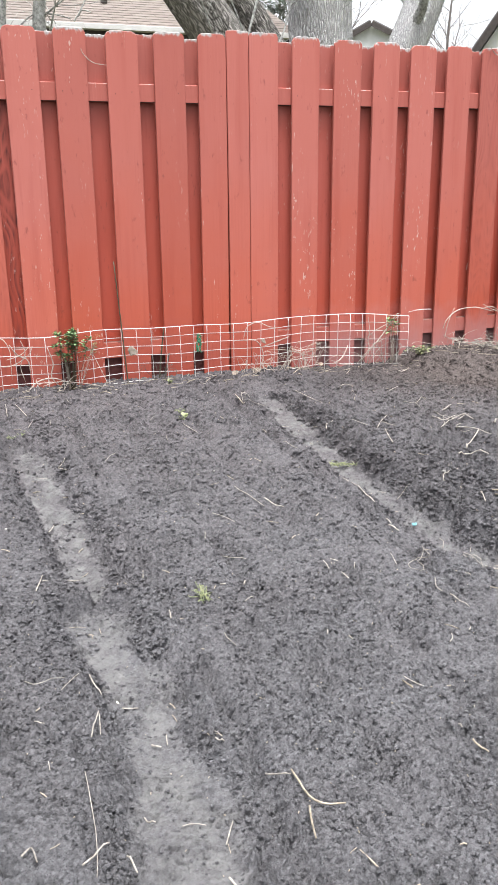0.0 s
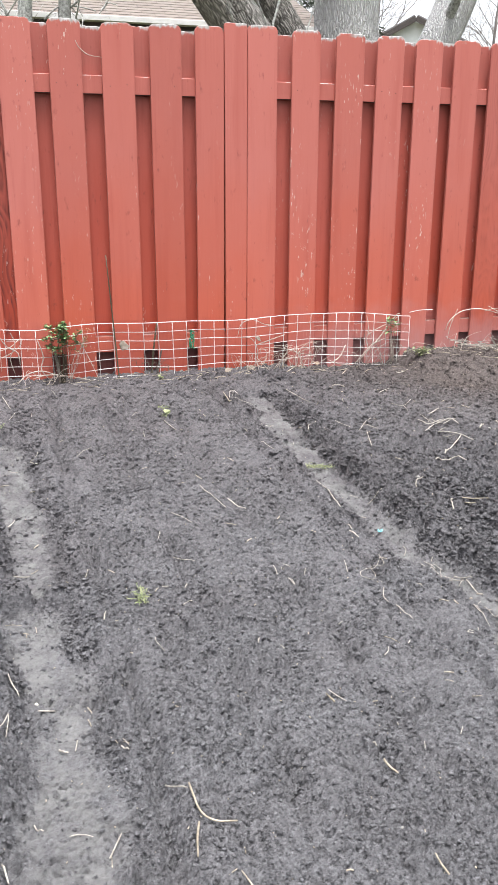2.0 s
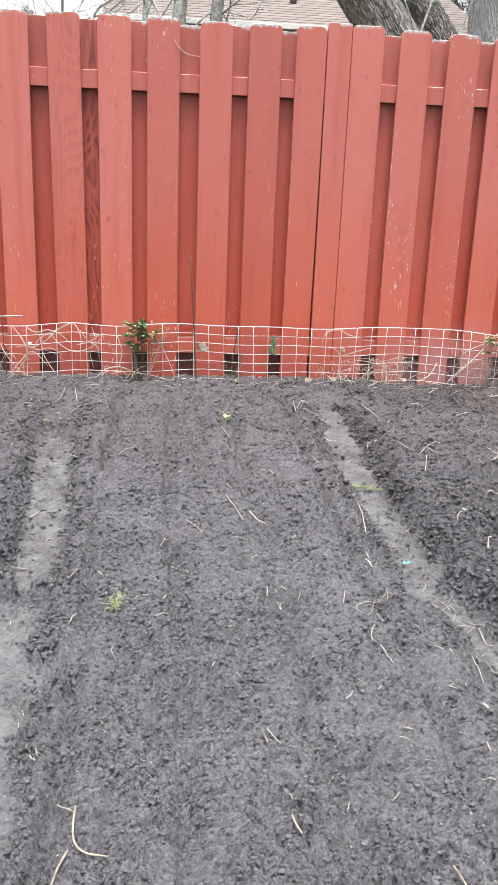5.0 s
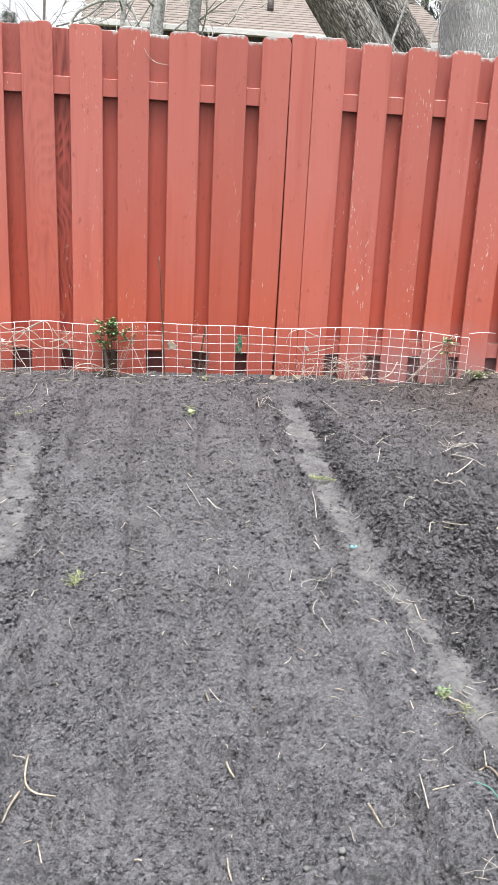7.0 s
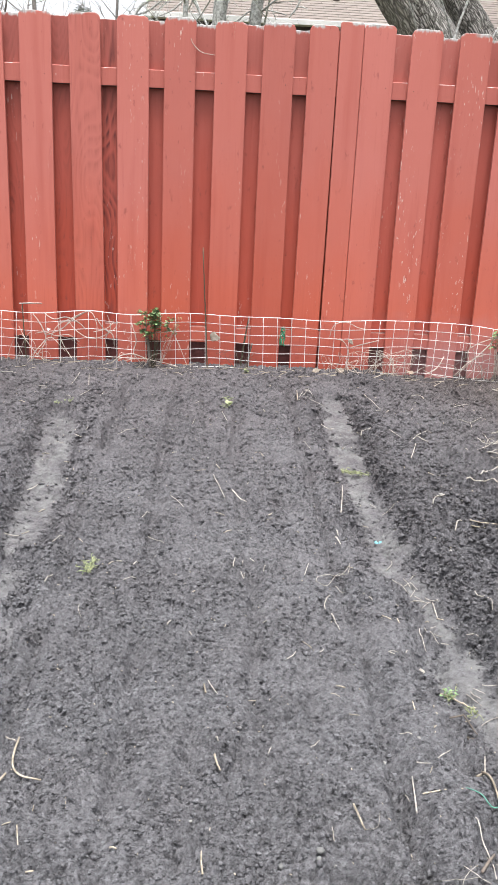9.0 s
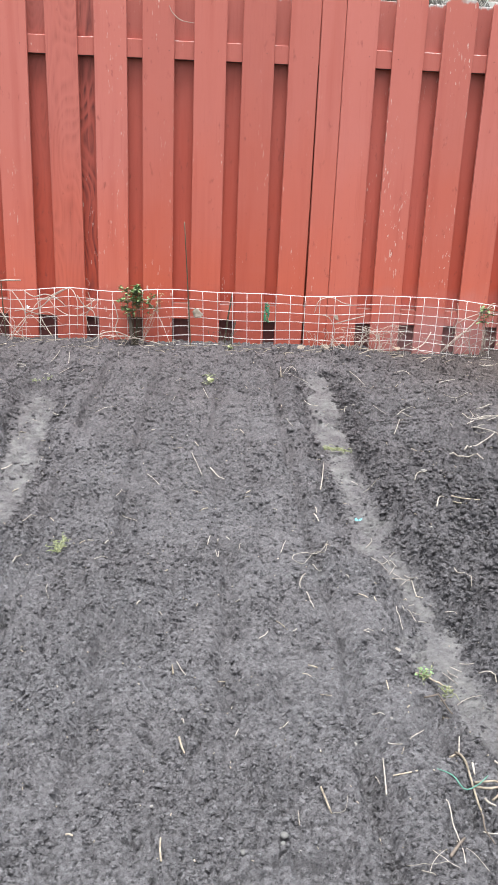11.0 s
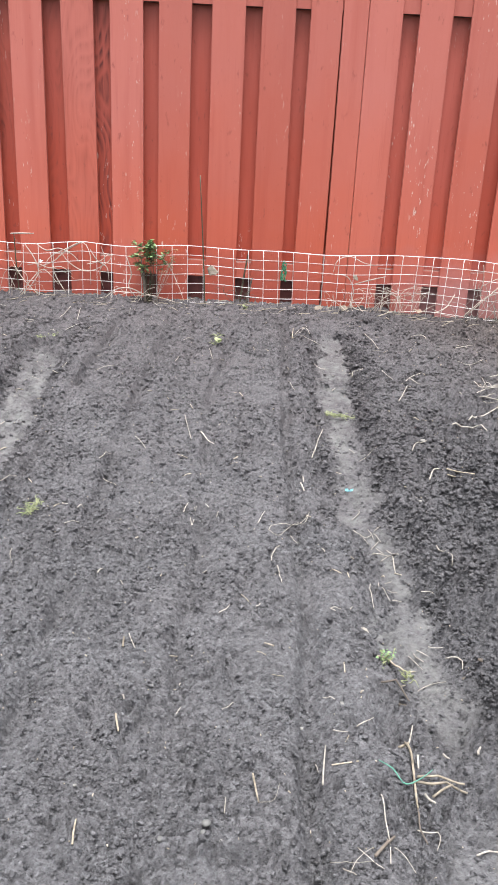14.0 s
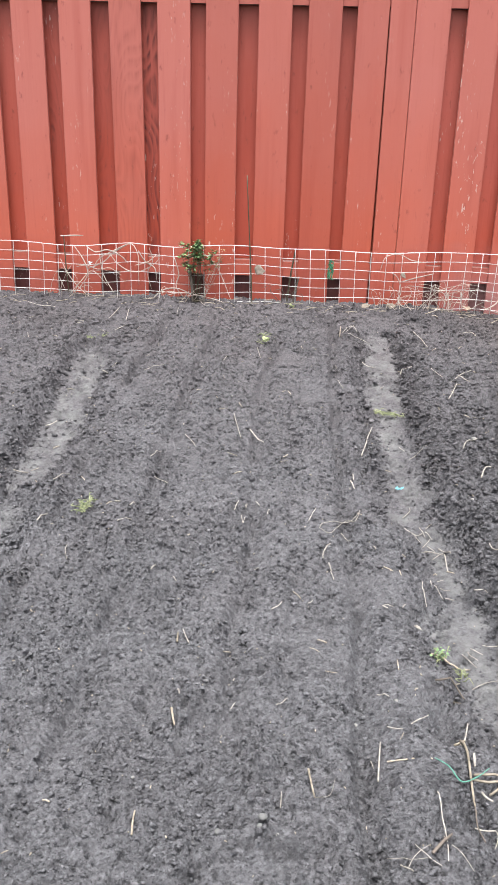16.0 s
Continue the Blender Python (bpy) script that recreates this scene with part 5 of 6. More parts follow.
def tangle(x0, x1, count, height, seed, label, material):
    """A clump of dry stems leaning this way and that at the foot of the wire, each stem a part."""
    rng = random.Random(seed)
    t = thing("dry_clump", label, "dry grass", ((x0 + x1) / 2, 5.352, 0.085), "dry clumps at the wire")
    w = (x1 - x0) / 2
    for i in range(count):
        a = rng.uniform(-w, w)
        b = a + rng.gauss(0, 0.55) * height
        h = height * rng.uniform(0.35, 1.0)
        y = rng.uniform(-0.035, 0.012)
        pts = curve_points([(a, y, -0.01), ((a + b) / 2 + rng.gauss(0, 0.02), y + rng.gauss(0, 0.008), h * 0.65), (b, y + rng.gauss(0, 0.01), h * rng.uniform(0.7, 1.0)), (b + rng.gauss(0, 0.04), y, h * rng.uniform(0.3, 0.9))], 9)
        v, f = tube(pts, [0.0019 * rng.uniform(0.6, 1.3) * (1 - 0.07 * j) for j in range(9)], 4)
        part("stem", mesh_of("stem", v, f, material), t)


tangle(-0.27, 0.02, 26, 0.19, 201, "dry brown weed stems tangled in the wire", VINE)
tangle(0.25, 0.55, 16, 0.21, 202, "dry pale weed stems tangled in the wire", STRAW)
tangle(-0.48, -0.30, 8, 0.15, 203, "few dry stems at the foot of the wire", VINE)
tangle(-2.32, -2.05, 7, 0.22, 204, "dry brown stems bunched behind the wire", VINE)
tangle(-1.75, -1.50, 5, 0.13, 205, "few dry stems at the foot of the wire", VINE)
tangle(-1.00, -0.90, 7, 0.16, 206, "dry stems beside the thin stake", ROOT)
tangle(1.30, 1.98, 60, 0.13, 207, "heap of pale dry stems at the fence", STRAW)
tangle(1.20, 1.36, 14, 0.27, 209, "dry strands drooping from the bent vine", STRAW)


def straw_heap(x0, x1, y0, y1, count, seed):
    """A flattened heap of dry stems, each stem a part."""
    rng = random.Random(seed)
    cx, cy = (x0 + x1) / 2, (y0 + y1) / 2
    t = thing("straw_heap", "flattened heap of pale dry stems at the foot of the fence", "straw", (cx, cy, 0))
    for i in range(count):
        x, y = rng.uniform(x0, x1), rng.uniform(y0, y1)
        a, l = rng.gauss(0, 0.75), rng.uniform(0.06, 0.22)
        lift = rng.uniform(0.004, 0.06) * smooth(5.0, 5.3, np.float64(y))
        pts = []
        for s in (-0.5, -0.15, 0.2, 0.5):
            px, py = x + math.cos(a) * l * s + rng.gauss(0, 0.008), min(y + math.sin(a) * l * s, 5.41)
            pts.append((px - cx, py - cy, ground_at(px, py) + lift + rng.uniform(-0.004, 0.012)))
        v, f = tube(curve_points(pts, 7), [rng.uniform(0.0014, 0.0032)] * 7, 5)
        part("stem", mesh_of("stem", v, f, STRAW if i % 9 else CREAM), t)


straw_heap(1.38, 2.08, 5.08, 5.40, 110, 301)
straw_heap(0.98, 1.36, 5.28, 5.40, 18, 302)
tangle(0.90, 1.10, 7, 0.24, 208, "dry hanging stems at the fence", VINE)


# ---- straw and stalks on the soil ----
def straw(points, radius, material):
    """One stalk that follows the ground."""
    pts = curve_points([(x, y, 0) for x, y in points], max(5, 3 * len(points)))
    out = []
    for i, p in enumerate(pts):
        out.append([p.x, p.y, top_at(p.x, p.y) + radius + (0.006 if radius > 0.002 else 0.003)])
    n = len(out)
    for again in range(2):
        level = [q[2] for q in out]
        for i in range(n):
            out[i][2] = max(level[i], 0.5 * (level[max(i - 1, 0)] + level[min(i + 1, n - 1)]))
    v, f = tube(out, [radius * (1 - 0.3 * (i / (n - 1)) ** 2) for i in range(n)], 6)
    names = {STRAW.name: ("straw", "pale dry straw lying on the dark soil", "straw"), STALK.name: ("stalk", "thick tan dry stalk lying on the soil", "stalk"), ROOT.name: ("root", "brown woody root lying on the soil", "root")}
    name, label, category = names[material.name]
    return thing(name, label, category, group="plant litter on the soil", me=mesh_of(name, v, f, material))


straw([(-1.544, 4.067), (-1.467, 4.207)], 0.0012, STRAW)
straw([(-1.284, 3.408), (-1.263, 3.37), (-1.233, 3.304)], 0.0012, STRAW)
straw([(-1.127, 3.614), (-1.11, 3.51), (-1.086, 3.39)], 0.0019, STRAW)
straw([(-1.058, 3.467), (-1.007, 3.4)], 0.0022, STRAW)
straw([(-1.086, 4.481), (-1.063, 4.318)], 0.0018, STRAW)
straw([(-1.224, 4.252), (-1.214, 4.327)], 0.0012, STRAW)
straw([(-1.374, 3.202), (-1.349, 3.282)], 0.0012, STRAW)
straw([(-1.344, 3.107), (-1.289, 3.028)], 0.0012, STRAW)
straw([(-1.638, 2.989), (-1.615, 3.091)], 0.0017, STRAW)
straw([(-1.781, 4.878), (-1.814, 5.131)], 0.0019, STRAW)
straw([(-1.693, 4.66), (-1.684, 4.746)], 0.0012, STRAW)
straw([(-1.219, 4.598), (-1.176, 4.662)], 0.0012, STRAW)
straw([(-2.033, 4.834), (-1.987, 4.826)], 0.0022, STRAW)
straw([(-1.734, 4.116), (-1.705, 4.085)], 0.0022, STRAW)
straw([(-1.541, 5.034), (-1.554, 5.192)], 0.0012, STRAW)
straw([(-1.466, 5.387), (-1.427, 5.278), (-1.393, 5.24)], 0.0012, STRAW)
straw([(-0.809, 5.116), (-0.745, 5.184)], 0.0012, STRAW)
straw([(-0.695, 4.715), (-0.684, 4.879)], 0.0027, STALK)
straw([(-0.681, 4.766), (-0.635, 4.91), (-0.604, 4.885)], 0.0012, STRAW)
straw([(-0.666, 4.77), (-0.628, 4.876), (-0.613, 4.934)], 0.0012, STRAW)
straw([(-0.652, 4.763), (-0.588, 4.817), (-0.547, 4.785)], 0.0012, STRAW)
straw([(-0.657, 4.85), (-0.618, 4.909), (-0.6, 4.864)], 0.0012, STRAW)
straw([(-0.605, 4.552), (-0.569, 4.501), (-0.531, 4.487)], 0.0017, STRAW)
straw([(-0.73, 4.077), (-0.704, 3.98)], 0.0012, STRAW)
straw([(-0.641, 4.053), (-0.642, 4.019)], 0.0023, STRAW)
straw([(-0.312, 4.927), (-0.278, 4.843), (-0.271, 4.675)], 0.0022, STRAW)
straw([(-0.27, 4.66), (-0.331, 4.627)], 0.0012, STRAW)
straw([(-0.447, 4.222), (-0.437, 4.245), (-0.397, 4.257)], 0.0022, STRAW)
straw([(-0.08, 4.823), (-0.033, 4.857), (-0.029, 4.769)], 0.0022, STRAW)
straw([(0.066, 4.541), (0.168, 4.63)], 0.0019, STRAW)
straw([(0.029, 4.327), (0.078, 4.292), (0.154, 4.359)], 0.0012, STRAW)
straw([(0.078, 4.292), (0.064, 4.216)], 0.0012, STRAW)
straw([(-0.253, 4.083), (-0.159, 4.159)], 0.0019, STRAW)
straw([(-0.223, 4.089), (-0.186, 4.028)], 0.0022, STRAW)
straw([(-0.301, 3.84), (-0.238, 4.029)], 0.0019, STRAW)
straw([(-0.67, 3.317), (-0.645, 3.458), (-0.601, 3.728)], 0.0022, STRAW)
straw([(-0.305, 3.137), (-0.274, 3.212), (-0.241, 3.241)], 0.0023, STRAW)
straw([(-0.243, 3.185), (-0.161, 3.141)], 0.0024, STALK)
straw([(-0.244, 3.165), (-0.164, 3.133)], 0.0023, STALK)
straw([(-0.716, 3.125), (-0.707, 3.069)], 0.0024, STRAW)
straw([(-0.708, 3.16), (-0.707, 3.123)], 0.0022, STRAW)
straw([(-0.509, 3.589), (-0.495, 3.543)], 0.0012, STRAW)
straw([(-0.486, 3.468), (-0.45, 3.477), (-0.428, 3.47)], 0.0012, STRAW)
straw([(-0.531, 4.202), (-0.512, 4.247)], 0.0012, STRAW)
straw([(-0.316, 3.399), (-0.302, 3.427), (-0.26, 3.451)], 0.0022, STRAW)
straw([(0.011, 3.941), (0.061, 3.978), (0.129, 3.998)], 0.0022, STRAW)
straw([(0.094, 4.148), (0.089, 4.003)], 0.0012, STRAW)
straw([(0.045, 3.957), (0.098, 4.065), (0.108, 3.988)], 0.0012, STRAW)
straw([(0.054, 3.899), (0.093, 3.906)], 0.0022, STRAW)
straw([(0.019, 3.801), (0.048, 3.78), (0.075, 3.787)], 0.0012, STRAW)
straw([(-0.32, 4.206), (-0.287, 4.104)], 0.0012, STRAW)
straw([(-1.147, 2.226), (-1.151, 2.268)], 0.0024, STALK)
straw([(-1.127, 2.002), (-1.115, 1.958)], 0.0024, STALK)
straw([(-1.148, 1.689), (-1.151, 1.714), (-1.151, 1.736)], 0.0019, STALK)
straw([(-0.903, 1.779), (-0.902, 1.816)], 0.0012, STRAW)
straw([(-1.015, 2.153), (-1.012, 2.162)], 0.0012, STRAW)
straw([(-0.919, 2.039), (-0.907, 2.055), (-0.896, 2.068)], 0.0010, STRAW)
straw([(-1.123, 2.063), (-1.118, 2.054)], 0.0019, STRAW)
straw([(-1.013, 2.027), (-1.003, 2.05)], 0.0010, STRAW)
straw([(-0.59, 2.406), (-0.573, 2.384)], 0.0022, STRAW)
straw([(-0.71, 2.103), (-0.688, 2.081)], 0.0012, STRAW)
straw([(-0.652, 1.998), (-0.613, 2.035)], 0.0012, STRAW)
straw([(-0.699, 1.992), (-0.671, 1.982)], 0.0012, STRAW)
straw([(-0.726, 1.864), (-0.722, 1.902), (-0.715, 1.958)], 0.0019, STRAW)
straw([(-0.855, 1.859), (-0.85, 1.823), (-0.844, 1.789)], 0.0022, STALK)
straw([(-0.842, 1.795), (-0.817, 1.804), (-0.807, 1.837)], 0.0006, STRAW)
straw([(-0.734, 1.929), (-0.731, 1.904)], 0.0012, STRAW)
straw([(-0.631, 1.804), (-0.625, 1.764), (-0.625, 1.722), (-0.63, 1.674)], 0.0012, STRAW)
straw([(-0.473, 2.329), (-0.448, 2.309)], 0.0012, STRAW)
straw([(-0.494, 2.313), (-0.469, 2.266)], 0.0012, STRAW)
straw([(-0.481, 2.319), (-0.461, 2.295)], 0.0012, STRAW)
straw([(-0.44, 2.355), (-0.406, 2.348)], 0.0012, STRAW)
straw([(-0.415, 2.285), (-0.393, 2.274), (-0.38, 2.269), (-0.385, 2.245)], 0.0017, STRAW)
straw([(-0.493, 2.186), (-0.459, 2.211), (-0.424, 2.224)], 0.0012, STRAW)
straw([(-0.581, 2.163), (-0.542, 2.151), (-0.522, 2.129)], 0.0023, ROOT)
straw([(-0.49, 1.946), (-0.482, 1.931)], 0.0022, STRAW)
straw([(-0.431, 1.924), (-0.428, 1.936), (-0.419, 1.952)], 0.0025, STRAW)
straw([(-0.469, 1.74), (-0.445, 1.751), (-0.422, 1.752)], 0.0017, STRAW)
straw([(-0.655, 1.681), (-0.636, 1.704), (-0.616, 1.729)], 0.0029, ROOT)
straw([(-0.554, 1.994), (-0.555, 1.933), (-0.56, 1.861), (-0.566, 1.794)], 0.0027, STALK)
straw([(-0.566, 1.794), (-0.565, 1.765), (-0.558, 1.731)], 0.0017, ROOT)
straw([(-0.565, 1.995), (-0.545, 1.998)], 0.0029, STALK)
straw([(-0.544, 2.002), (-0.536, 2.027), (-0.528, 2.055)], 0.0019, STRAW)
straw([(-0.552, 1.877), (-0.513, 1.881), (-0.465, 1.871)], 0.0025, STALK)
straw([(-0.558, 1.861), (-0.517, 1.859), (-0.463, 1.855)], 0.0027, STALK)
straw([(-0.533, 1.828), (-0.494, 1.85)], 0.0023, STALK)
straw([(-0.545, 1.837), (-0.53, 1.815)], 0.0023, STRAW)
straw([(-0.545, 1.921), (-0.548, 1.893)], 0.0025, STRAW)
straw([(-0.57, 1.761), (-0.55, 1.759), (-0.529, 1.762), (-0.54, 1.733)], 0.0012, STRAW)
straw([(-0.725, 1.692), (-0.693, 1.673), (-0.659, 1.676)], 0.0006, STRAW)
straw([(-0.695, 1.659), (-0.683, 1.68), (-0.656, 1.702)], 0.0006, STRAW)
straw([(-0.62, 1.706), (-0.601, 1.695), (-0.588, 1.67)], 0.0006, STRAW)
straw([(-0.681, 1.701), (-0.664, 1.681), (-0.641, 1.664)], 0.0006, STRAW)
straw([(-0.708, 1.664), (-0.689, 1.646)], 0.0012, STRAW)
straw([(-0.576, 2.263), (-0.553, 2.251), (-0.533, 2.207), (-0.489, 2.247)], 0.0023, STALK)
straw([(-1.844, 3.217), (-1.794, 3.22)], 0.0022, STRAW)
straw([(-1.954, 3.027), (-1.924, 3.117)], 0.0019, STRAW)
straw([(-1.928, 3.088), (-1.9, 3.087)], 0.0012, STRAW)
straw([(-1.73, 4.161), (-1.694, 4.211)], 0.0019, STRAW)
straw([(-1.824, 4.123), (-1.787, 4.092)], 0.0012, STRAW)
straw([(-1.617, 2.743), (-1.605, 2.806)], 0.0022, STRAW)
straw([(-1.846, 3.616), (-1.819, 3.678)], 0.0022, STRAW)
straw([(-1.795, 4.67), (-1.756, 4.81)], 0.0012, STRAW)
straw([(-1.863, 5.112), (-1.873, 4.893)], 0.0022, STRAW)
straw([(-2.036, 2.575), (-2.007, 2.558), (-1.939, 2.566)], 0.0011, STRAW)
straw([(-1.954, 2.515), (-1.903, 2.56)], 0.0012, STRAW)
straw([(-1.884, 2.552), (-1.869, 2.527), (-1.859, 2.504)], 0.0017, STRAW)
straw([(-1.818, 2.469), (-1.778, 2.461)], 0.0019, STRAW)
straw([(-1.917, 2.314), (-1.903, 2.351), (-1.886, 2.39), (-1.895, 2.322)], 0.0016, STRAW)
straw([(-1.739, 2.341), (-1.748, 2.296)], 0.0016, STRAW)
straw([(-1.784, 2.302), (-1.764, 2.29)], 0.0024, STRAW)
straw([(-1.645, 2.259), (-1.637, 2.224)], 0.0012, STRAW)
straw([(-1.653, 2.227), (-1.647, 2.215), (-1.639, 2.206)], 0.0017, STRAW)
straw([(-1.951, 2.195), (-1.955, 2.108), (-1.965, 1.981), (-1.979, 1.904)], 0.0010, STRAW)
straw([(-1.999, 1.948), (-1.945, 1.959)], 0.0019, STRAW)
straw([(-2.101, 1.998), (-2.081, 2.02), (-2.075, 1.986)], 0.0019, STRAW)
straw([(-1.72, 1.953), (-1.69, 2.0)], 0.0017, STRAW)
straw([(-1.788, 2.029), (-1.772, 2.028), (-1.744, 2.009)], 0.0012, STRAW)
straw([(-1.852, 2.087), (-1.845, 2.068), (-1.836, 2.056)], 0.0017, STRAW)
straw([(-1.749, 1.849), (-1.741, 1.817)], 0.0022, STRAW)
straw([(-1.916, 1.96), (-1.905, 1.909)], 0.0022, STRAW)
straw([(-2.032, 2.401), (-2.01, 2.394)], 0.0012, STRAW)
straw([(-2.019, 2.257), (-2.019, 2.233)], 0.0012, STRAW)
straw([(-1.542, 2.05), (-1.539, 1.97), (-1.514, 1.935), (-1.474, 1.93)], 0.0023, STALK)
straw([(-1.582, 2.097), (-1.547, 2.041)], 0.0019, STRAW)
straw([(-1.547, 1.944), (-1.56, 1.904), (-1.569, 1.863)], 0.0025, STALK)
straw([(-1.141, 2.278), (-1.119, 2.221)], 0.0012, STRAW)
straw([(0.124, 4.119), (0.209, 4.173)], 0.0031, STRAW)
straw([(0.231, 3.841), (0.297, 3.914)], 0.0036, STRAW)
straw([(0.379, 3.942), (0.38, 3.854), (0.326, 3.694)], 0.0033, STRAW)
straw([(0.345, 3.87), (0.325, 3.734)], 0.0028, STRAW)
straw([(0.251, 3.572), (0.355, 3.543)], 0.0028, STRAW)
straw([(-0.111, 3.029), (-0.072, 3.065), (-0.04, 3.002)], 0.0029, STRAW)
straw([(-0.153, 3.548), (-0.066, 3.589), (-0.035, 3.509)], 0.0029, STRAW)
straw([(-0.081, 3.598), (-0.031, 3.665), (0.085, 3.756)], 0.0031, STRAW)
straw([(0.008, 3.819), (0.1, 3.779), (0.13, 3.724)], 0.0029, STRAW)
straw([(1.355, 4.853), (1.365, 4.76), (1.219, 4.481)], 0.0029, STRAW)
straw([(0.007, 2.999), (0.007, 2.953)], 0.0028, STRAW)
straw([(-0.036, 3.965), (-0.003, 3.946)], 0.0019, STRAW)
straw([(0.052, 4.089), (0.067, 4.013), (0.166, 4.048)], 0.0019, STRAW)
straw([(0.101, 3.994), (0.178, 4.019), (0.187, 3.948)], 0.0031, STRAW)
straw([(0.134, 3.997), (0.213, 4.024)], 0.0019, STRAW)
straw([(1.409, 5.188), (1.752, 5.31)], 0.0025, STRAW)
straw([(1.353, 5.14), (1.53, 5.142), (1.654, 5.07)], 0.0025, STRAW)
straw([(1.418, 5.051), (1.57, 4.992)], 0.0028, STRAW)
straw([(1.659, 5.41), (1.636, 5.281), (1.952, 5.41)], 0.0023, STRAW)
straw([(1.584, 5.154), (1.824, 5.194)], 0.0025, STRAW)
straw([(1.536, 4.949), (1.648, 5.104)], 0.0033, STRAW)
straw([(1.552, 5.29), (1.527, 5.021)], 0.0023, STRAW)
straw([(1.902, 5.318), (2.1, 5.382)], 0.0025, STRAW)
straw([(1.478, 4.849), (1.577, 4.787)], 0.0028, STRAW)
straw([(1.824, 5.41), (1.716, 5.147)], 0.0023, STRAW)
straw([(0.925, 4.035), (0.853, 3.896)], 0.0033, STRAW)
straw([(0.528, 5.166), (0.45, 5.113)], 0.0033, STRAW)
straw([(-2.377, 5.16), (-2.277, 5.085), (-2.197, 5.072)], 0.0017, STRAW)
straw([(-2.016, 4.802), (-1.98, 4.785)], 0.0017, STRAW)
straw([(-2.199, 4.565), (-2.171, 4.492)], 0.0012, STRAW)
straw([(-2.271, 4.831), (-2.255, 4.857)], 0.0017, STRAW)
straw([(-1.861, 4.638), (-1.831, 4.603)], 0.0022, STRAW)
straw([(-0.851, 2.831), (-0.83, 2.908)], 0.0012, STRAW)
straw([(-0.82, 2.796), (-0.81, 2.824), (-0.768, 2.851), (-0.715, 2.897), (-0.698, 2.922)], 0.0011, STRAW)
straw([(-0.698, 2.93), (-0.715, 2.856), (-0.74, 2.897), (-0.778, 2.785), (-0.802, 2.775), (-0.818, 2.796)], 0.0012, STRAW)
straw([(-0.757, 2.813), (-0.73, 2.8)], 0.0012, STRAW)
straw([(-0.792, 2.698), (-0.811, 2.66), (-0.814, 2.622)], 0.0019, STRAW)
straw([(-0.799, 2.601), (-0.793, 2.563)], 0.0020, STRAW)
straw([(-0.795, 2.563), (-0.788, 2.518)], 0.0012, STRAW)
straw([(-0.675, 2.718), (-0.669, 2.689)], 0.0020, STRAW)
straw([(-0.556, 3.019), (-0.531, 3.056), (-0.528, 3.086)], 0.0016, STRAW)
straw([(-0.568, 2.88), (-0.537, 2.891), (-0.509, 2.915)], 0.0012, STRAW)
straw([(-0.552, 2.848), (-0.522, 2.842)], 0.0012, STRAW)
straw([(-0.513, 2.958), (-0.503, 2.894)], 0.0012, STRAW)
straw([(-0.527, 2.801), (-0.512, 2.789)], 0.0012, STRAW)
straw([(-0.555, 2.575), (-0.56, 2.539), (-0.552, 2.495)], 0.0012, STRAW)
straw([(-0.595, 2.408), (-0.578, 2.387)], 0.0016, STRAW)
straw([(-0.67, 2.426), (-0.644, 2.439)], 0.0012, STRAW)
straw([(-0.673, 2.425), (-0.66, 2.412)], 0.0012, STRAW)
straw([(-0.62, 2.449), (-0.61, 2.469)], 0.0012, STRAW)
straw([(-0.853, 2.421), (-0.842, 2.431)], 0.0012, STRAW)
straw([(-0.518, 2.795), (-0.469, 2.777)], 0.0019, STRAW)
straw([(-0.473, 2.83), (-0.463, 2.801), (-0.453, 2.757)], 0.0019, STRAW)
straw([(-0.468, 2.765), (-0.469, 2.691)], 0.0019, STRAW)
straw([(-0.502, 2.751), (-0.468, 2.783)], 0.0012, STRAW)
straw([(-0.496, 2.941), (-0.475, 2.969)], 0.0012, STRAW)
straw([(-0.524, 2.632), (-0.529, 2.583)], 0.0012, STRAW)
straw([(-0.506, 2.633), (-0.486, 2.65)], 0.0012, STRAW)
straw([(-0.505, 2.59), (-0.478, 2.598)], 0.0012, STRAW)
straw([(-0.524, 2.574), (-0.504, 2.54)], 0.0012, STRAW)
straw([(-0.497, 2.549), (-0.471, 2.562)], 0.0017, STRAW)
straw([(-0.423, 2.565), (-0.378, 2.559)], 0.0012, STRAW)
straw([(-0.361, 2.719), (-0.349, 2.686), (-0.329, 2.659)], 0.0016, STRAW)
straw([(-0.329, 2.659), (-0.336, 2.626)], 0.0012, STRAW)
straw([(-1.425, 2.884), (-1.408, 2.882)], 0.0020, STRAW)
straw([(-1.369, 2.829), (-1.354, 2.85)], 0.0017, STRAW)
straw([(-1.391, 2.754), (-1.37, 2.764), (-1.355, 2.782)], 0.0012, STRAW)
straw([(-1.499, 2.621), (-1.499, 2.598), (-1.486, 2.563)], 0.0012, STRAW)
straw([(-1.251, 2.493), (-1.242, 2.512)], 0.0019, STRAW)
straw([(-1.193, 2.484), (-1.184, 2.474)], 0.0012, STRAW)
straw([(-1.068, 2.873), (-1.06, 2.934)], 0.0016, STRAW)
straw([(-1.038, 2.897), (-1.035, 2.928)], 0.0012, STRAW)
straw([(-1.045, 2.833), (-1.038, 2.795), (-1.035, 2.835)], 0.0012, STRAW)
straw([(-1.01, 2.983), (-0.998, 2.95)], 0.0012, STRAW)
straw([(-0.973, 2.885), (-0.966, 2.895)], 0.0012, STRAW)
straw([(-0.993, 2.57), (-0.981, 2.567)], 0.0012, STRAW)
straw([(-0.942, 2.38), (-0.925, 2.393), (-0.917, 2.412)], 0.0012, STRAW)
straw([(-0.5, 2.923), (-0.483, 2.889)], 0.0012, STRAW)
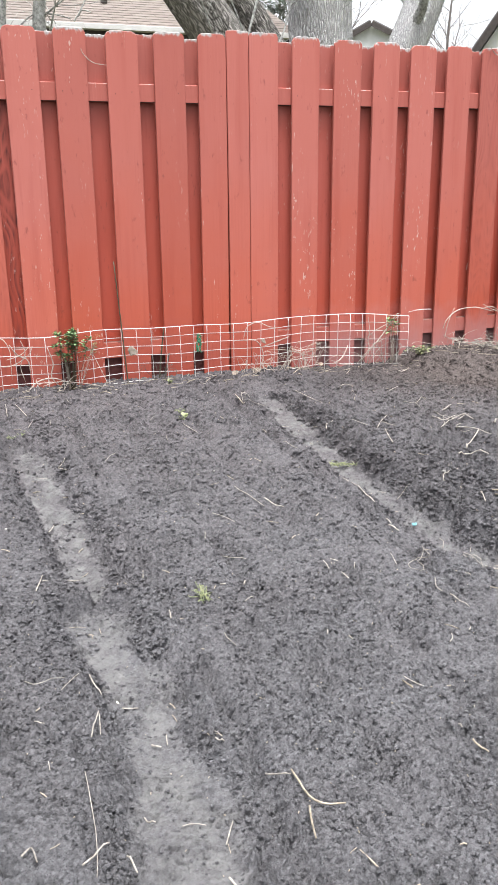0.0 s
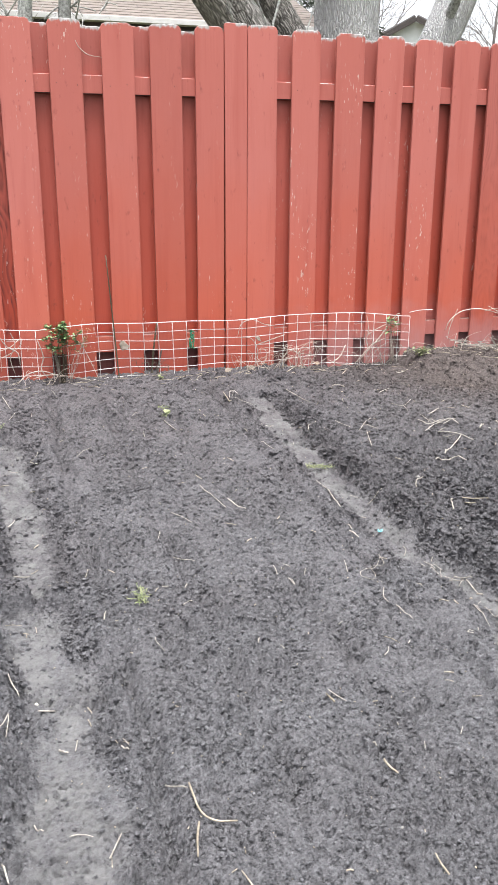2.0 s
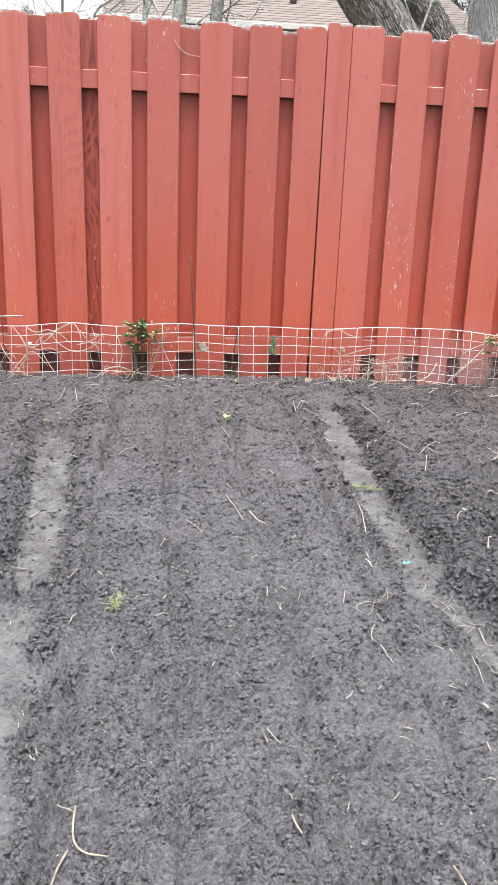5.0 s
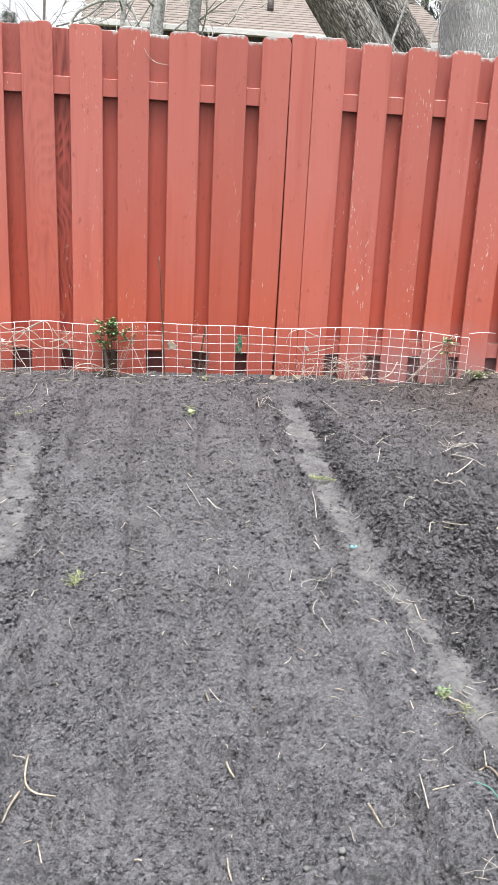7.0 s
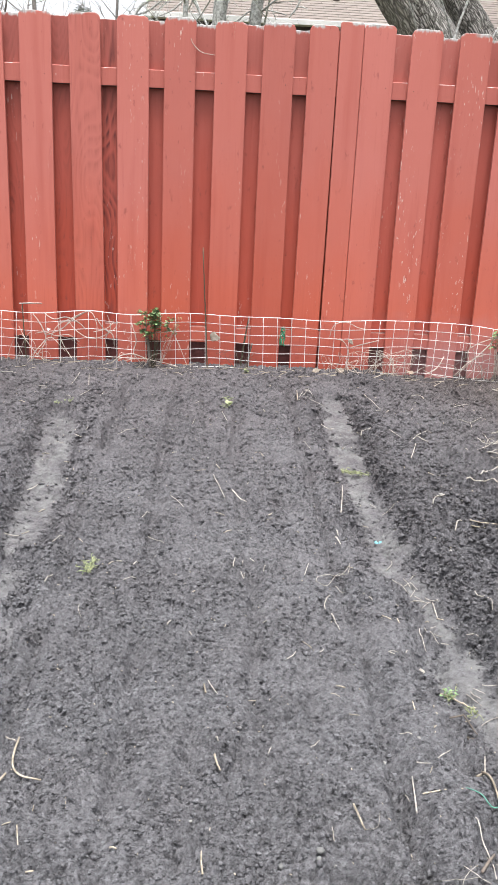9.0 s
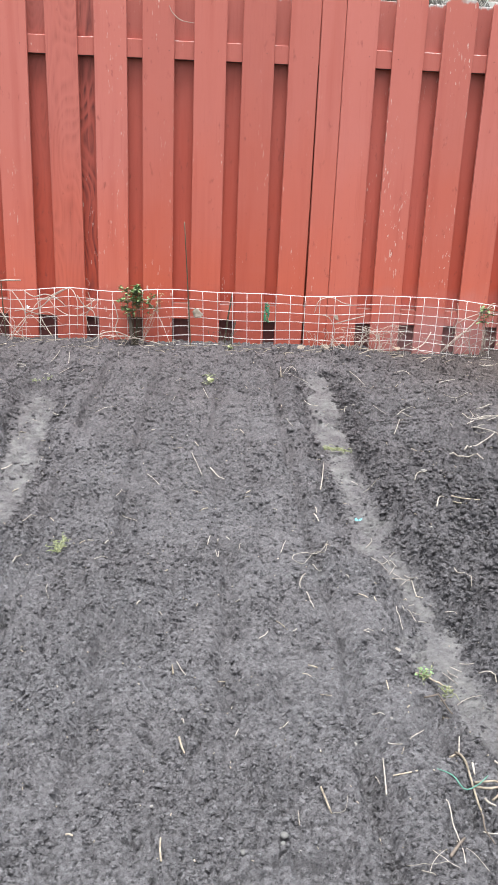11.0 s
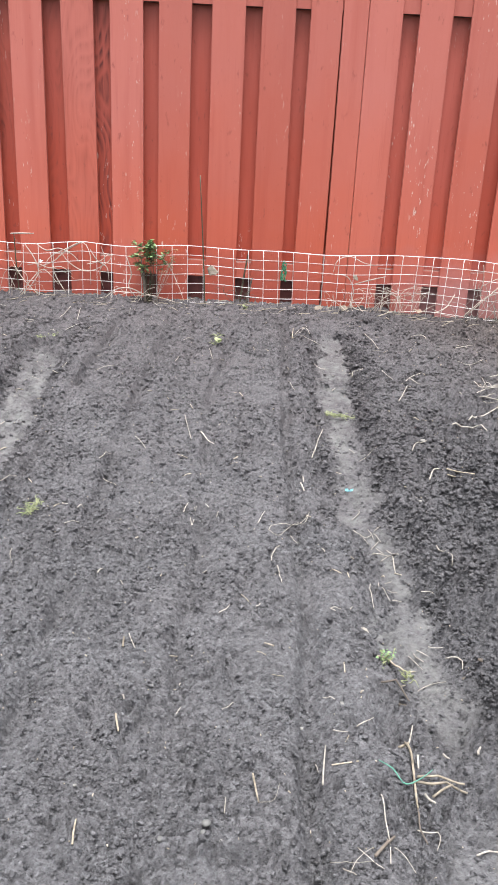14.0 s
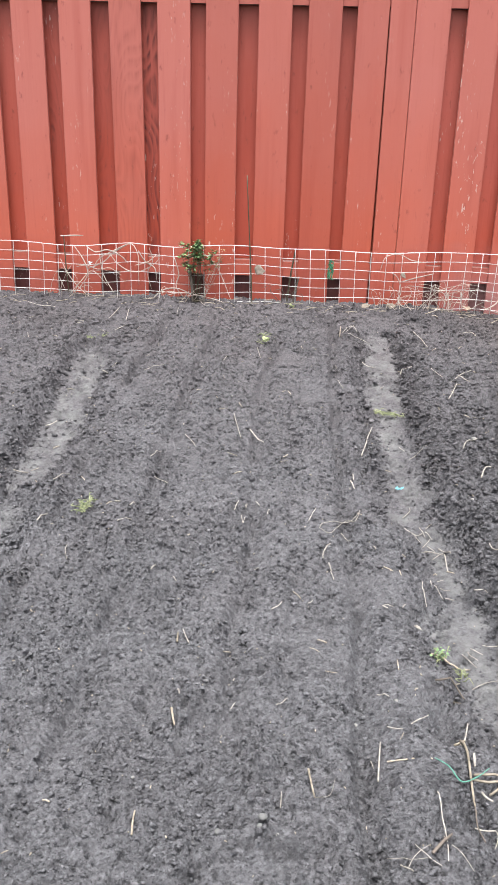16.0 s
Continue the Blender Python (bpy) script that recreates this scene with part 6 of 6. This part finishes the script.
straw([(-0.518, 2.833), (-0.49, 2.888)], 0.0012, STRAW)
straw([(-0.502, 2.845), (-0.487, 2.805)], 0.0012, STRAW)


def make_chaff():
    """Short bits of chaff, strewn all over, too many to count."""
    rng = random.Random(99)
    pieces = []
    for i in range(620):
        y = 1.2 + 4.1 * rng.random()
        x = rng.uniform(-2.6, 1.9) if i % 3 else rng.uniform(-0.3, 1.9)
        a, l = rng.uniform(0, math.pi), rng.uniform(0.006, 0.034) * (1 if rng.random() < 0.8 else 1.7)
        dx, dy = math.cos(a) * l / 2, math.sin(a) * l / 2
        z = ground_at(x, y) + 0.003
        pieces.append(tube([(x - dx, y - dy, z), (x, y, z + rng.uniform(0, 0.004)), (x + dx, y + dy, z + rng.uniform(-0.001, 0.005))], rng.uniform(0.0006, 0.0017), 4))
    for i in range(1500):
        # pale specks
        y = 1.2 + 4.1 * rng.random() ** 1.2
        x = rng.uniform(-2.5, 1.6)
        a, l = rng.uniform(0, math.pi), rng.uniform(0.0015, 0.006)
        dx, dy = math.cos(a) * l / 2, math.sin(a) * l / 2
        z = ground_at(x, y) + 0.0035
        pieces.append(tube([(x - dx, y - dy, z), (x + dx, y + dy, z + 0.001)], rng.uniform(0.0006, 0.0014), 4))
    for i in range(260):
        # denser at the foot of the wire and on the heap
        x, y = rng.uniform(-2.6, 1.9), rng.uniform(5.18, 5.4)
        if i % 3 == 0:
            x, y = rng.gauss(1.6, 0.25), rng.gauss(5.22, 0.09)
        a, l = rng.gauss(0, 0.5), rng.uniform(0.03, 0.11)
        y = min(y, 5.40)
        dx, dy = math.cos(a) * l / 2, math.sin(a) * l / 2
        z = ground_at(x, y) + rng.uniform(0.004, 0.02)
        pieces.append(tube([(x - dx, y - dy, z), (x, y, z + rng.uniform(0, 0.008)), (x + dx, min(y + dy, 5.42), z + rng.uniform(-0.003, 0.01))], rng.uniform(0.0008, 0.0022), 4))
    v, f = join(pieces)
    n = simple("chaff", (0.20, 0.17, 0.13), (0.40, 0.35, 0.28), 80, 0.7, by="island")
    thing("chaff", "short pale bits of straw strewn over the soil", "straw", kind="stuff", me=mesh_of("chaff", v, f, n))


make_chaff()
